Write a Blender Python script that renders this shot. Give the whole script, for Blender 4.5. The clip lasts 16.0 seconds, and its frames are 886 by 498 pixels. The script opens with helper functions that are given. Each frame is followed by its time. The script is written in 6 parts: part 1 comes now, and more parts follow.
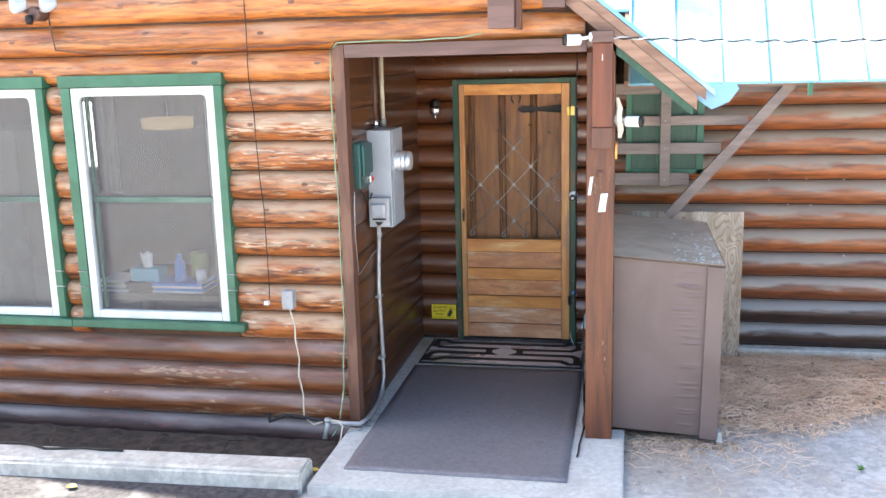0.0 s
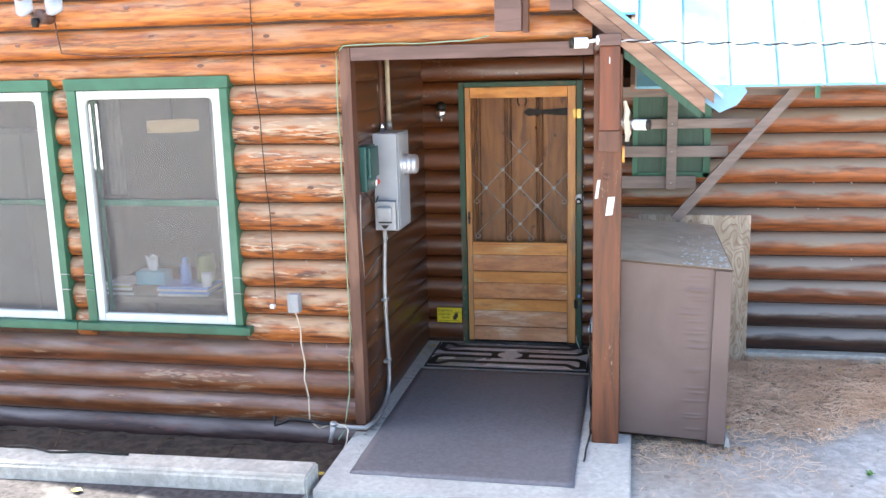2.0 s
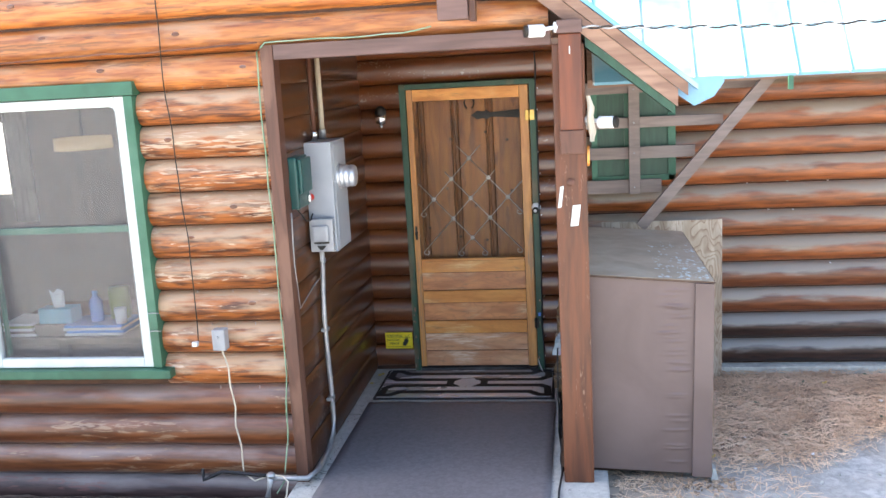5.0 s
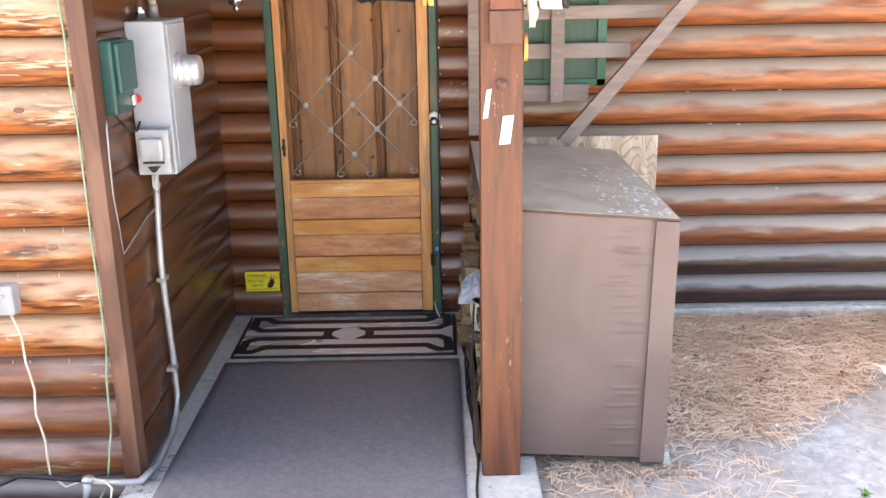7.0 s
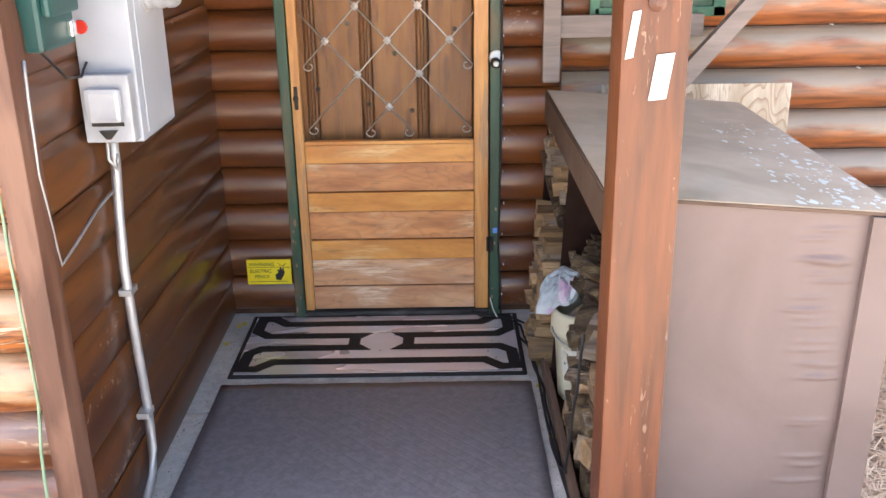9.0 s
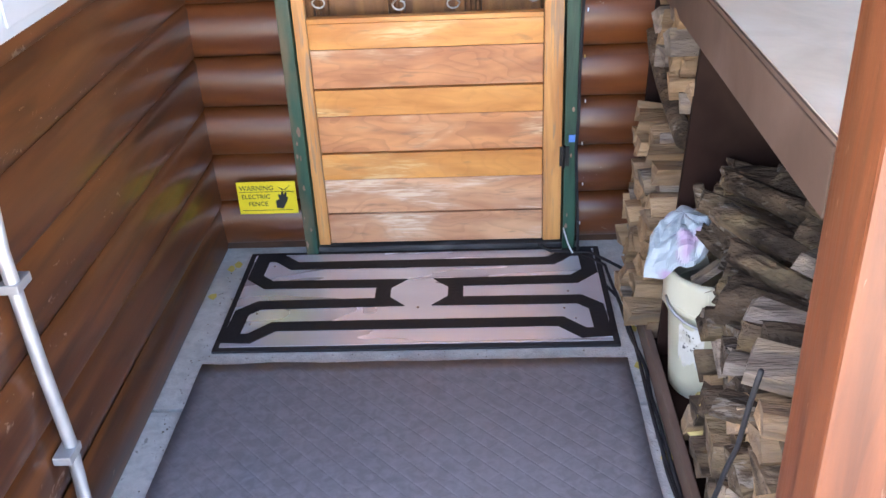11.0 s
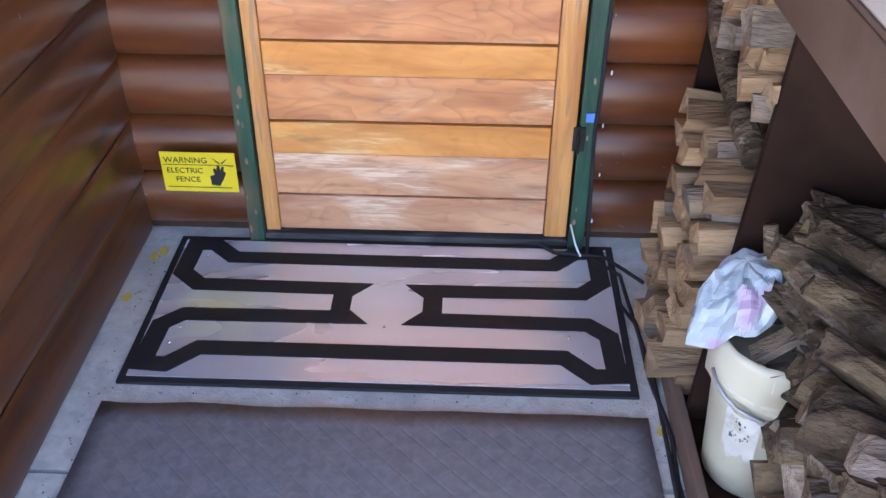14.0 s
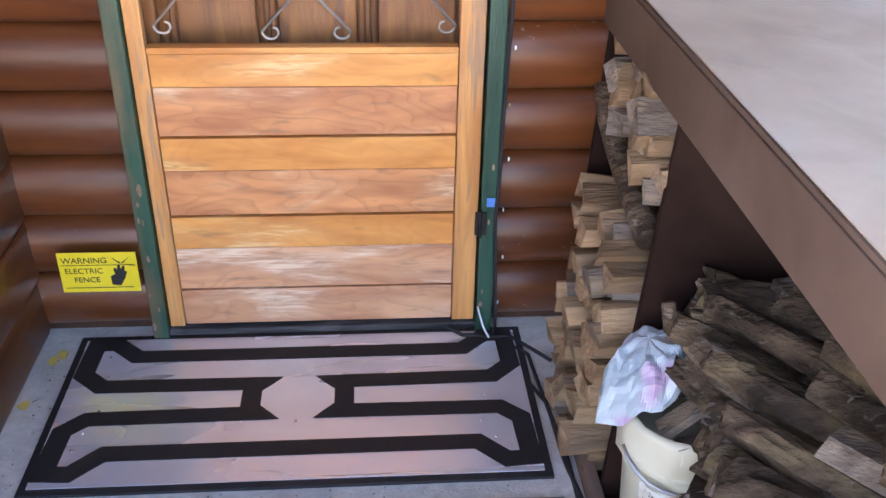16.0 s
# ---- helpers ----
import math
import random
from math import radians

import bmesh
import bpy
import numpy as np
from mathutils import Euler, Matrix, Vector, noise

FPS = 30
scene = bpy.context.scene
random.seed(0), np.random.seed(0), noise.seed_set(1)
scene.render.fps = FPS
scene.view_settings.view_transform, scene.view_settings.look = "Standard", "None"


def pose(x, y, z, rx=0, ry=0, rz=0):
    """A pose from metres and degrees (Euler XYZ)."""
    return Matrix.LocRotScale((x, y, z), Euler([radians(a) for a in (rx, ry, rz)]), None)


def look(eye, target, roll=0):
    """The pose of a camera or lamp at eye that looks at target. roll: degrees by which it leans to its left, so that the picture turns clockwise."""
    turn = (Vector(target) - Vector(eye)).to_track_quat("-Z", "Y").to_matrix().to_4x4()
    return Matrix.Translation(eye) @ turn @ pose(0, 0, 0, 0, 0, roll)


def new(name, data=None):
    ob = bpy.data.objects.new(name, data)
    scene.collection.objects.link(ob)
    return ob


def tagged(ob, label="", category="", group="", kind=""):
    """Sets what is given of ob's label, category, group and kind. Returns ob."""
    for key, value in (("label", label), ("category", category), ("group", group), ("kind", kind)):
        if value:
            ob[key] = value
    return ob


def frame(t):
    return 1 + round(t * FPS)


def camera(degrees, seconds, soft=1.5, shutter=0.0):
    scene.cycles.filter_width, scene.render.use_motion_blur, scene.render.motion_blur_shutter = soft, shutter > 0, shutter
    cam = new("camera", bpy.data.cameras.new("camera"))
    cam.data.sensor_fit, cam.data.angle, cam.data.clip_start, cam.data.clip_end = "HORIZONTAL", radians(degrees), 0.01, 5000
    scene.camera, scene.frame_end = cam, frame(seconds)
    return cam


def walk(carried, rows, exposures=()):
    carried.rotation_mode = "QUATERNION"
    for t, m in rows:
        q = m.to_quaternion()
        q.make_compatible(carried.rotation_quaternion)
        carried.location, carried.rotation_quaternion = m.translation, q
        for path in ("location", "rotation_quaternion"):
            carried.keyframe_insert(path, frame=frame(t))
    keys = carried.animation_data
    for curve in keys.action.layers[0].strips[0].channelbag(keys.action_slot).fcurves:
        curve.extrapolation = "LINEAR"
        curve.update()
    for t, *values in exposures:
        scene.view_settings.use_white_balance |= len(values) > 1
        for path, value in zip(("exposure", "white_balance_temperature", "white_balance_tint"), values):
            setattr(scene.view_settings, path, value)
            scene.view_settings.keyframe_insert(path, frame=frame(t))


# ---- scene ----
cam = camera(50.9, 16.0)
PATH = [
    (0, (1.707, 0.93, 2.241), (1.317, 2.85, 1.839), -1.5),
    (0.5, (1.709, 0.923, 2.234), (1.316, 2.842, 1.83), -1.7),
    (1, (1.71, 0.93, 2.24), (1.318, 2.849, 1.834), -1.7),
    (1.5, (1.707, 0.926, 2.237), (1.316, 2.847, 1.839), -1.3),
    (2, (1.689, 0.946, 2.245), (1.291, 2.865, 1.848), -1.5),
    (2.5, (1.688, 0.939, 2.247), (1.272, 2.856, 1.856), -1.7),
    (3, (1.691, 0.94, 2.247), (1.259, 2.854, 1.861), -2.2),
    (3.5, (1.697, 0.947, 2.231), (1.269, 2.861, 1.84), -2.6),
    (4, (1.703, 1.088, 2.207), (1.282, 3.003, 1.81), -3.1),
    (4.2, (1.728, 1.159, 2.183), (1.286, 3.08, 1.844), -3.1),
    (4.5, (1.684, 1.316, 2.2), (1.239, 3.243, 1.898), -3.3),
    (4.7, (1.675, 1.405, 2.152), (1.255, 3.334, 1.835), -3.5),
    (5, (1.572, 1.589, 2.161), (1.285, 3.532, 1.784), -3.1),
    (5.2, (1.542, 1.692, 2.142), (1.352, 3.637, 1.718), -3.0),
    (7.3, (1.292, 3.036, 1.959), (1.292, 4.951, 1.382), -1.0),
    (7.5, (1.269, 3.176, 1.941), (1.219, 5.09, 1.364), -1.1),
    (7.8, (1.225, 3.361, 1.915), (1.133, 5.26, 1.295), -1.2),
    (8, (1.191, 3.467, 1.89), (1.128, 5.355, 1.232), -1.2),
    (8.2, (1.151, 3.574, 1.875), (1.142, 5.46, 1.21), -1.0),
    (8.5, (1.105, 3.745, 1.853), (1.236, 5.625, 1.182), -0.1),
    (8.7, (1.078, 3.858, 1.825), (1.216, 5.732, 1.14), 0.3),
    (9, (1.067, 4.063, 1.79), (1.062, 5.94, 1.101), -0.9),
    (9.2, (1.054, 4.182, 1.781), (1.029, 6.052, 1.073), -0.7),
    (11.3, (0.99, 5.301, 1.573), (0.89, 7.039, 0.589), -2.9),
    (11.5, (0.98, 5.381, 1.561), (0.884, 7.115, 0.57), -2.6),
    (12, (0.995, 5.6, 1.537), (0.939, 7.296, 0.479), -1.6),
    (12.5, (1.021, 5.791, 1.53), (0.834, 7.457, 0.44), -0.8),
    (13, (1.009, 5.849, 1.534), (0.745, 7.476, 0.403), -1.5),
    (13.5, (0.997, 5.872, 1.533), (0.821, 7.493, 0.375), -0.9),
    (14, (0.99, 5.875, 1.528), (0.935, 7.502, 0.367), 0.4),
    (14.5, (0.99, 5.879, 1.532), (1.001, 7.52, 0.389), 0.7),
    (15, (0.996, 5.887, 1.535), (1.076, 7.546, 0.42), 1.1),
    (15.5, (1.007, 5.879, 1.539), (1.186, 7.556, 0.463), 2.2),
    (16, (0.984, 5.873, 1.564), (1.132, 7.586, 0.541), 1.4),
]
EXPOSURES = [(0, 2.42, 6650, 10), (5.2, 2.42, 6700, 10), (7.3, 2.98, 7700, 16), (9.2, 3.23, 7700, 16), (11.3, 3.93, 6550, 15), (14, 3.91, 6250, 17), (16, 3.82, 6550, 19)]
walk(cam, [(t, look(eye, target, roll)) for t, eye, target, roll in PATH], EXPOSURES)

# ---- light ----
world = bpy.data.worlds.new("sky")
scene.world = world
world.use_nodes = True
wn = world.node_tree.nodes
sky = wn.new("ShaderNodeTexSky")
sky.sky_type, sky.sun_disc = "NISHITA", False
sky.sun_elevation, sky.sun_rotation = radians(54), radians(-73)
sky.air_density, sky.dust_density, sky.ozone_density = 1.0, 2.5, 1.0
wn["Background"].inputs["Strength"].default_value = 0.125
world.node_tree.links.new(sky.outputs[0], wn["Background"].inputs["Color"])
sun = new("sun", bpy.data.lights.new("sun", "SUN"))
sun.data.energy, sun.data.angle, sun.data.color = 5.0, radians(0.6), (1.0, 0.95, 0.86)
sun.matrix_world = look((-5.61, 1.745, 8.09), (0, 0, 0))


# ---- materials ----
def mat(name, dark, light, scale=6.0, stretch=(1, 1, 1), rough=0.6, metal=0.0, bump=0.15, stain=None, amount=0.4,
        patch=1.5, vary=0.12, cover=0.8, detail=6.0, coat=0.0, bump_scale=4.0, low=0.35, high=0.65, top_bleach_sheen=0.0, edge=0.08, spec=0.5, deep=0.01, sheen=0.34, varnish=1.5, fleck=None, worn=0.5, fleck_size=(5, 110, 110)):
    """Two-tone grain with a coarse stain, wear or painted light over it, both at real-world size in the piece's own
    axes.
    """
    m = bpy.data.materials.new(name)
    m.use_nodes = True
    t, n = m.node_tree, m.node_tree.nodes
    p = n["Principled BSDF"]

    def wire(a, b):
        t.links.new(a, b)

    co, info, add = n.new("ShaderNodeTexCoord"), n.new("ShaderNodeObjectInfo"), n.new("ShaderNodeVectorMath")
    mul = n.new("ShaderNodeMath")
    mul.operation, mul.inputs[1].default_value = "MULTIPLY", 37.0
    wire(info.outputs["Random"], mul.inputs[0])
    wire(co.outputs["Object"], add.inputs[0])
    wire(mul.outputs[0], add.inputs[1])
    mp = n.new("ShaderNodeMapping")
    mp.inputs["Scale"].default_value = stretch
    wire(add.outputs[0], mp.inputs["Vector"])
    grain = n.new("ShaderNodeTexNoise")
    grain.inputs["Scale"].default_value, grain.inputs["Detail"].default_value = scale, detail
    grain.inputs["Distortion"].default_value = 0.6
    wire(mp.outputs[0], grain.inputs["Vector"])
    ramp = n.new("ShaderNodeValToRGB")
    ramp.color_ramp.elements[0].position, ramp.color_ramp.elements[1].position = low, high
    ramp.color_ramp.elements[0].color, ramp.color_ramp.elements[1].color = (*dark, 1), (*light, 1)
    wire(grain.outputs["Fac"], ramp.inputs["Fac"])
    out = ramp.outputs["Color"]
    if stain:
        big = n.new("ShaderNodeTexNoise")
        big.inputs["Scale"].default_value, big.inputs["Detail"].default_value = patch, 5.0
        mp2 = n.new("ShaderNodeMapping")
        mp2.inputs["Scale"].default_value = tuple(max(0.35, s ** 0.6) for s in stretch)
        wire(add.outputs[0], mp2.inputs["Vector"])
        wire(mp2.outputs[0], big.inputs["Vector"])
        fac = big.outputs["Fac"]
        # Draws the stain to upward faces: bleaching, plus sky sheen put into the colour.
        if top_bleach_sheen:
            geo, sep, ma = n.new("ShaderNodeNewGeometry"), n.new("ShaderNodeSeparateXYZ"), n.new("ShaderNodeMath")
            ma.operation, ma.inputs[1].default_value = "MULTIPLY_ADD", top_bleach_sheen
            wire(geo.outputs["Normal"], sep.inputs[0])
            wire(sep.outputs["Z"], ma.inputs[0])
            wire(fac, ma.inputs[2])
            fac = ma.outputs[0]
        r2 = n.new("ShaderNodeMapRange")
        r2.inputs["From Min"].default_value, r2.inputs["From Max"].default_value = 0.62 - amount * 0.3, 0.62 - amount * 0.3 + edge
        wire(fac, r2.inputs["Value"])
        mix = n.new("ShaderNodeMixRGB")
        mix.inputs[2].default_value = (*stain, 1)
        sc = n.new("ShaderNodeMath")
        sc.operation, sc.inputs[1].default_value = "MULTIPLY", cover
        wire(r2.outputs[0], sc.inputs[0])
        wire(sc.outputs[0], mix.inputs[0])
        wire(out, mix.inputs[1])
        out = mix.outputs[0]
    if fleck:
        # fine worn flecks along the grain, gathered in loose patches
        mp3, fine_n, zone = n.new("ShaderNodeMapping"), n.new("ShaderNodeTexNoise"), n.new("ShaderNodeTexNoise")
        mp3.inputs["Scale"].default_value = fleck_size
        wire(add.outputs[0], mp3.inputs["Vector"])
        wire(mp3.outputs[0], fine_n.inputs["Vector"])
        wire(mp.outputs[0], zone.inputs["Vector"])
        fine_n.inputs["Scale"].default_value, fine_n.inputs["Detail"].default_value = 1.0, 5.0
        fine_n.inputs["Distortion"].default_value = 0.8
        zone.inputs["Scale"].default_value, zone.inputs["Detail"].default_value = 1.1, 3.0
        both, r3, m3 = n.new("ShaderNodeMath"), n.new("ShaderNodeMapRange"), n.new("ShaderNodeMixRGB")
        both.operation = "ADD"
        wire(fine_n.outputs["Fac"], both.inputs[0])
        wire(zone.outputs["Fac"], both.inputs[1])
        r3.inputs["From Min"].default_value, r3.inputs["From Max"].default_value = 1.32 - 0.4 * worn, 1.40 - 0.4 * worn
        r3.inputs["To Max"].default_value = 0.65
        wire(both.outputs[0], r3.inputs["Value"])
        wire(r3.outputs[0], m3.inputs[0])
        wire(out, m3.inputs[1])
        m3.inputs[2].default_value = (*fleck, 1)
        out = m3.outputs[0]
    hsv, va = n.new("ShaderNodeHueSaturation"), n.new("ShaderNodeMapRange")
    va.inputs["To Min"].default_value, va.inputs["To Max"].default_value = 1 - vary, 1 + vary
    wire(info.outputs["Random"], va.inputs["Value"])
    wire(va.outputs[0], hsv.inputs["Value"])
    wire(out, hsv.inputs["Color"])
    wire(hsv.outputs[0], p.inputs["Base Color"])
    p.inputs["Metallic"].default_value, p.inputs["Specular IOR Level"].default_value = metal, spec
    ro = n.new("ShaderNodeMapRange")
    ro.inputs["To Min"].default_value, ro.inputs["To Max"].default_value = max(0.03, rough - 0.1), min(1, rough + 0.12)
    wire(grain.outputs["Fac"], ro.inputs["Value"])
    wire(ro.outputs[0], p.inputs["Roughness"])
    if coat:
        p.inputs["Coat Weight"].default_value, p.inputs["Coat Roughness"].default_value = coat, sheen
        p.inputs["Coat IOR"].default_value = varnish
    if bump:
        fine, bp = n.new("ShaderNodeTexNoise"), n.new("ShaderNodeBump")
        fine.inputs["Scale"].default_value, fine.inputs["Detail"].default_value = scale * bump_scale, 4.0
        wire(mp.outputs[0], fine.inputs["Vector"])
        bp.inputs["Strength"].default_value, bp.inputs["Distance"].default_value = bump, deep
        wire(fine.outputs["Fac"], bp.inputs["Height"])
        wire(bp.outputs[0], p.inputs["Normal"])
    return m


def board_mat(name, dark, light, bleach, worn, figure=0.35, grime=(0.16, 0.10, 0.06), upright=False):
    """A weathered varnished board along x: flat-sawn figure, patches worn down to pale fibres, dirt in spots."""
    m = bpy.data.materials.new(name)
    m.use_nodes = True
    t, n = m.node_tree, m.node_tree.nodes
    p = n["Principled BSDF"]

    def node(kind, **values):
        made = n.new(kind)
        for k, v in values.items():
            made.inputs[k].default_value = v
        return made

    def noise_at(vec, stretch, scale, detail, distortion=0.0):
        mp = node("ShaderNodeMapping", Scale=stretch)
        t.links.new(vec, mp.inputs["Vector"])
        tex = node("ShaderNodeTexNoise", Scale=scale, Detail=detail, Distortion=distortion)
        t.links.new(mp.outputs[0], tex.inputs["Vector"])
        return tex.outputs["Fac"]

    def ramp(value, a, b, top=1.0):
        r = node("ShaderNodeMapRange", **{"From Min": a, "From Max": b, "To Max": top})
        t.links.new(value, r.inputs["Value"])
        return r.outputs[0]

    def blend(fac, a, b):
        mix = n.new("ShaderNodeMixRGB")
        t.links.new(fac, mix.inputs[0])
        for socket, v in ((mix.inputs[1], a), (mix.inputs[2], b)):
            if isinstance(v, tuple):
                socket.default_value = (*v, 1)
            else:
                t.links.new(v, socket)
        return mix.outputs[0]

    def calc(op, a, b):
        q = n.new("ShaderNodeMath")
        q.operation = op
        for socket, v in ((q.inputs[0], a), (q.inputs[1], b)):
            if isinstance(v, float):
                socket.default_value = v
            else:
                t.links.new(v, socket)
        return q.outputs[0]

    co, info, add = n.new("ShaderNodeTexCoord"), n.new("ShaderNodeObjectInfo"), n.new("ShaderNodeVectorMath")
    t.links.new(co.outputs["Object"], add.inputs[0])
    t.links.new(calc("MULTIPLY", info.outputs["Random"], 41.0), add.inputs[1])
    at = add.outputs[0]
    if upright:
        turn = node("ShaderNodeMapping", Rotation=(0, radians(90), 0))
        t.links.new(at, turn.inputs["Vector"])
        at = turn.outputs[0]
    tone = noise_at(at, (1.2, 6, 6), 2.4, 5.0, 0.5)
    col = blend(ramp(tone, 0.36, 0.64), dark, light)
    # growth rings cut flat: bands bent by a slow swell along the board
    swell = noise_at(at, (1.6, 5, 5), 1.5, 2.0, 0.3)
    bands = calc("FRACT", calc("MULTIPLY", swell, 15.0), 0.0)
    line = ramp(bands, 0.55, 0.95, figure)
    col = blend(line, col, tuple(c * k for c, k in zip(dark, (0.60, 0.45, 0.38))))
    # bare, bleached fibres
    fibre = noise_at(at, (9, 95, 95), 1.0, 4.0, 1.2)
    zone = noise_at(at, (1.5, 4.5, 4.5), 1.7, 4.0, 0.4)
    bare = calc("MULTIPLY", ramp(fibre, 0.44, 0.62), ramp(zone, 0.66 - 0.3 * worn, 0.76 - 0.3 * worn, 0.85))
    soft = ramp(zone, 0.60 - 0.3 * worn, 0.80 - 0.3 * worn, 0.35)
    col = blend(soft, col, bleach)
    col = blend(bare, col, tuple(min(0.9, c * 1.15) for c in bleach))
    dirt = calc("MULTIPLY", ramp(noise_at(at, (6, 30, 30), 1.4, 5.0), 0.60, 0.70), 0.35)
    col = blend(dirt, col, grime)
    t.links.new(col, p.inputs["Base Color"])
    t.links.new(ramp(bare, 0.0, 1.0, 0.35), p.inputs["Coat Roughness"])
    p.inputs["Roughness"].default_value, p.inputs["Coat Weight"].default_value = 0.5, 0.12
    bp = n.new("ShaderNodeBump")
    bp.inputs["Strength"].default_value, bp.inputs["Distance"].default_value = 0.35, 0.003
    t.links.new(fibre, bp.inputs["Height"])
    t.links.new(bp.outputs[0], p.inputs["Normal"])
    return m


def see_through(name, color, share, rough=0.6):
    """A fine woven screen: part of the light passes, part meets the threads."""
    m = bpy.data.materials.new(name)
    m.use_nodes = True
    t, n = m.node_tree, m.node_tree.nodes
    p = n["Principled BSDF"]
    p.inputs["Base Color"].default_value, p.inputs["Roughness"].default_value = (*color, 1), rough
    clear, mix = n.new("ShaderNodeBsdfTransparent"), n.new("ShaderNodeMixShader")
    mix.inputs[0].default_value = share
    t.links.new(clear.outputs[0], mix.inputs[1])
    t.links.new(p.outputs[0], mix.inputs[2])
    t.links.new(mix.outputs[0], n["Material Output"].inputs["Surface"])
    return m


def glass_mat(name):
    m = bpy.data.materials.new(name)
    m.use_nodes = True
    p = m.node_tree.nodes["Principled BSDF"]
    p.inputs["Base Color"].default_value = (0.93, 0.96, 0.96, 1)
    p.inputs["Roughness"].default_value, p.inputs["Transmission Weight"].default_value, p.inputs["IOR"].default_value = 0.02, 1.0, 1.45
    return m


LONG = (0.9, 9, 9)
UP = (9, 9, 0.9)
M = {}
# Pale tint on the logs' upper halves: part bleaching, part painted sky sheen.
M["log_upper"] = mat("varnished_orange_log", (0.216, 0.0495, 0.0099), (0.495, 0.1755, 0.0378), 5.0, LONG, 0.34, stain=(0.468, 0.297, 0.171), amount=0.36, vary=0.1, coat=0.4, patch=3.5, edge=0.22, detail=12, low=0.30, high=0.62, cover=0.6, top_bleach_sheen=0.12, fleck=(0.10, 0.035, 0.012), worn=0.5, fleck_size=(7, 70, 70))
M["log_mid"] = mat("weathered_orange_log", (0.07273, 0.01797, 0.005989), (0.3765, 0.1181, 0.02567), 5.5, LONG, 0.42, stain=(0.462, 0.3166, 0.1968), amount=0.52, patch=5.0, vary=0.16, coat=0.3, low=0.36, high=0.60, edge=0.22, top_bleach_sheen=0.30, detail=12, cover=0.8, fleck=(0.60, 0.46, 0.33), worn=0.5, fleck_size=(9, 70, 70))
M["log_low"] = mat("dark_stained_log", (0.085, 0.024, 0.008), (0.22, 0.070, 0.022), 3.5, LONG, 0.36, stain=(0.30, 0.215, 0.185), amount=0.12, patch=3.0, vary=0.12, coat=0.5, top_bleach_sheen=0.42, edge=0.30, detail=10, cover=0.75, fleck=(0.42, 0.27, 0.165), worn=0.36, fleck_size=(9, 45, 45))
M["log_base"] = mat("dark_base_log", (0.030, 0.016, 0.016), (0.070, 0.038, 0.034), 4.5, LONG, 0.5, stain=(0.26, 0.22, 0.21), amount=0.1, top_bleach_sheen=0.5, edge=0.3, detail=10, fleck=(0.16, 0.07, 0.06), worn=0.4, fleck_size=(10, 50, 50))
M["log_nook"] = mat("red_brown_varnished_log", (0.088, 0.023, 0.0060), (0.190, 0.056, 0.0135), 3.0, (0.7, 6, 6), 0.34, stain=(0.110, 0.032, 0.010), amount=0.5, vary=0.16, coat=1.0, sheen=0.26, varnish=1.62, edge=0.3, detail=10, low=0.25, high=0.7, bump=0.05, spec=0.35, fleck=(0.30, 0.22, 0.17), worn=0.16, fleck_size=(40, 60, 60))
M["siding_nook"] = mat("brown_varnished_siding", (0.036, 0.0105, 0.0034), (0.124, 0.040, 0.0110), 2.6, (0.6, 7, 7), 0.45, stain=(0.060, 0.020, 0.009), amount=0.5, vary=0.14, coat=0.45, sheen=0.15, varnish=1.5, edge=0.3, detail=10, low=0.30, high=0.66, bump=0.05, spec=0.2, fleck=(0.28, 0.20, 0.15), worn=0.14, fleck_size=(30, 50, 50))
M["log_wing"] = mat("faded_log", (0.133, 0.0361, 0.0095), (0.361, 0.1045, 0.02565), 4.5, LONG, 0.36, stain=(0.304, 0.2489, 0.1905), amount=0.30, vary=0.10, coat=0.3, top_bleach_sheen=0.60, edge=0.20, patch=3.0, detail=12, cover=0.9)
M["log_wing_low"] = mat("darkened_faded_log", (0.080, 0.022, 0.0075), (0.200, 0.058, 0.018), 4.5, LONG, 0.40, stain=(0.29, 0.25, 0.21), amount=0.26, vary=0.10, coat=0.25, top_bleach_sheen=0.62, edge=0.20, patch=3.0, detail=12, cover=0.9)
M["log_wing_base"] = mat("blackened_faded_log", (0.018, 0.009, 0.008), (0.060, 0.026, 0.018), 4.5, LONG, 0.45, stain=(0.25, 0.23, 0.215), amount=0.22, vary=0.10, coat=0.2, top_bleach_sheen=0.62, edge=0.20, patch=3.0, detail=12, cover=0.9)
M["chink"] = mat("log_wall_core", (0.05, 0.022, 0.012), (0.09, 0.04, 0.02), 8, rough=0.8)
M["trim"] = mat("brown_trim_paint", (0.08316, 0.03326, 0.0198), (0.1307, 0.05386, 0.03247), 3, UP, 0.5, stain=(0.1901, 0.09108, 0.05702), amount=0.3, detail=10)
M["beam"] = mat("brown_beam_paint", (0.10, 0.055, 0.045), (0.16, 0.09, 0.075), 3, LONG, 0.5)
M["post"] = mat("red_brown_post", (0.068, 0.0195, 0.0066), (0.135, 0.040, 0.0135), 3.0, UP, 0.45, stain=(0.165, 0.056, 0.021), amount=0.34, coat=0.1, edge=0.3, detail=12, fleck=(0.27, 0.17, 0.115), worn=0.28, fleck_size=(80, 80, 20))
M["post_red"] = mat("red_stained_board", (0.090, 0.0200, 0.0062), (0.155, 0.0370, 0.0110), 3.0, UP, 0.38, stain=(0.1671, 0.06265, 0.02805), amount=0.3, coat=0.25, edge=0.3, detail=12)
M["taupe"] = mat("taupe_paint", (0.19, 0.142, 0.122), (0.27, 0.205, 0.178), 4, LONG, 0.55, stain=(0.34, 0.28, 0.25), amount=0.25, edge=0.3)
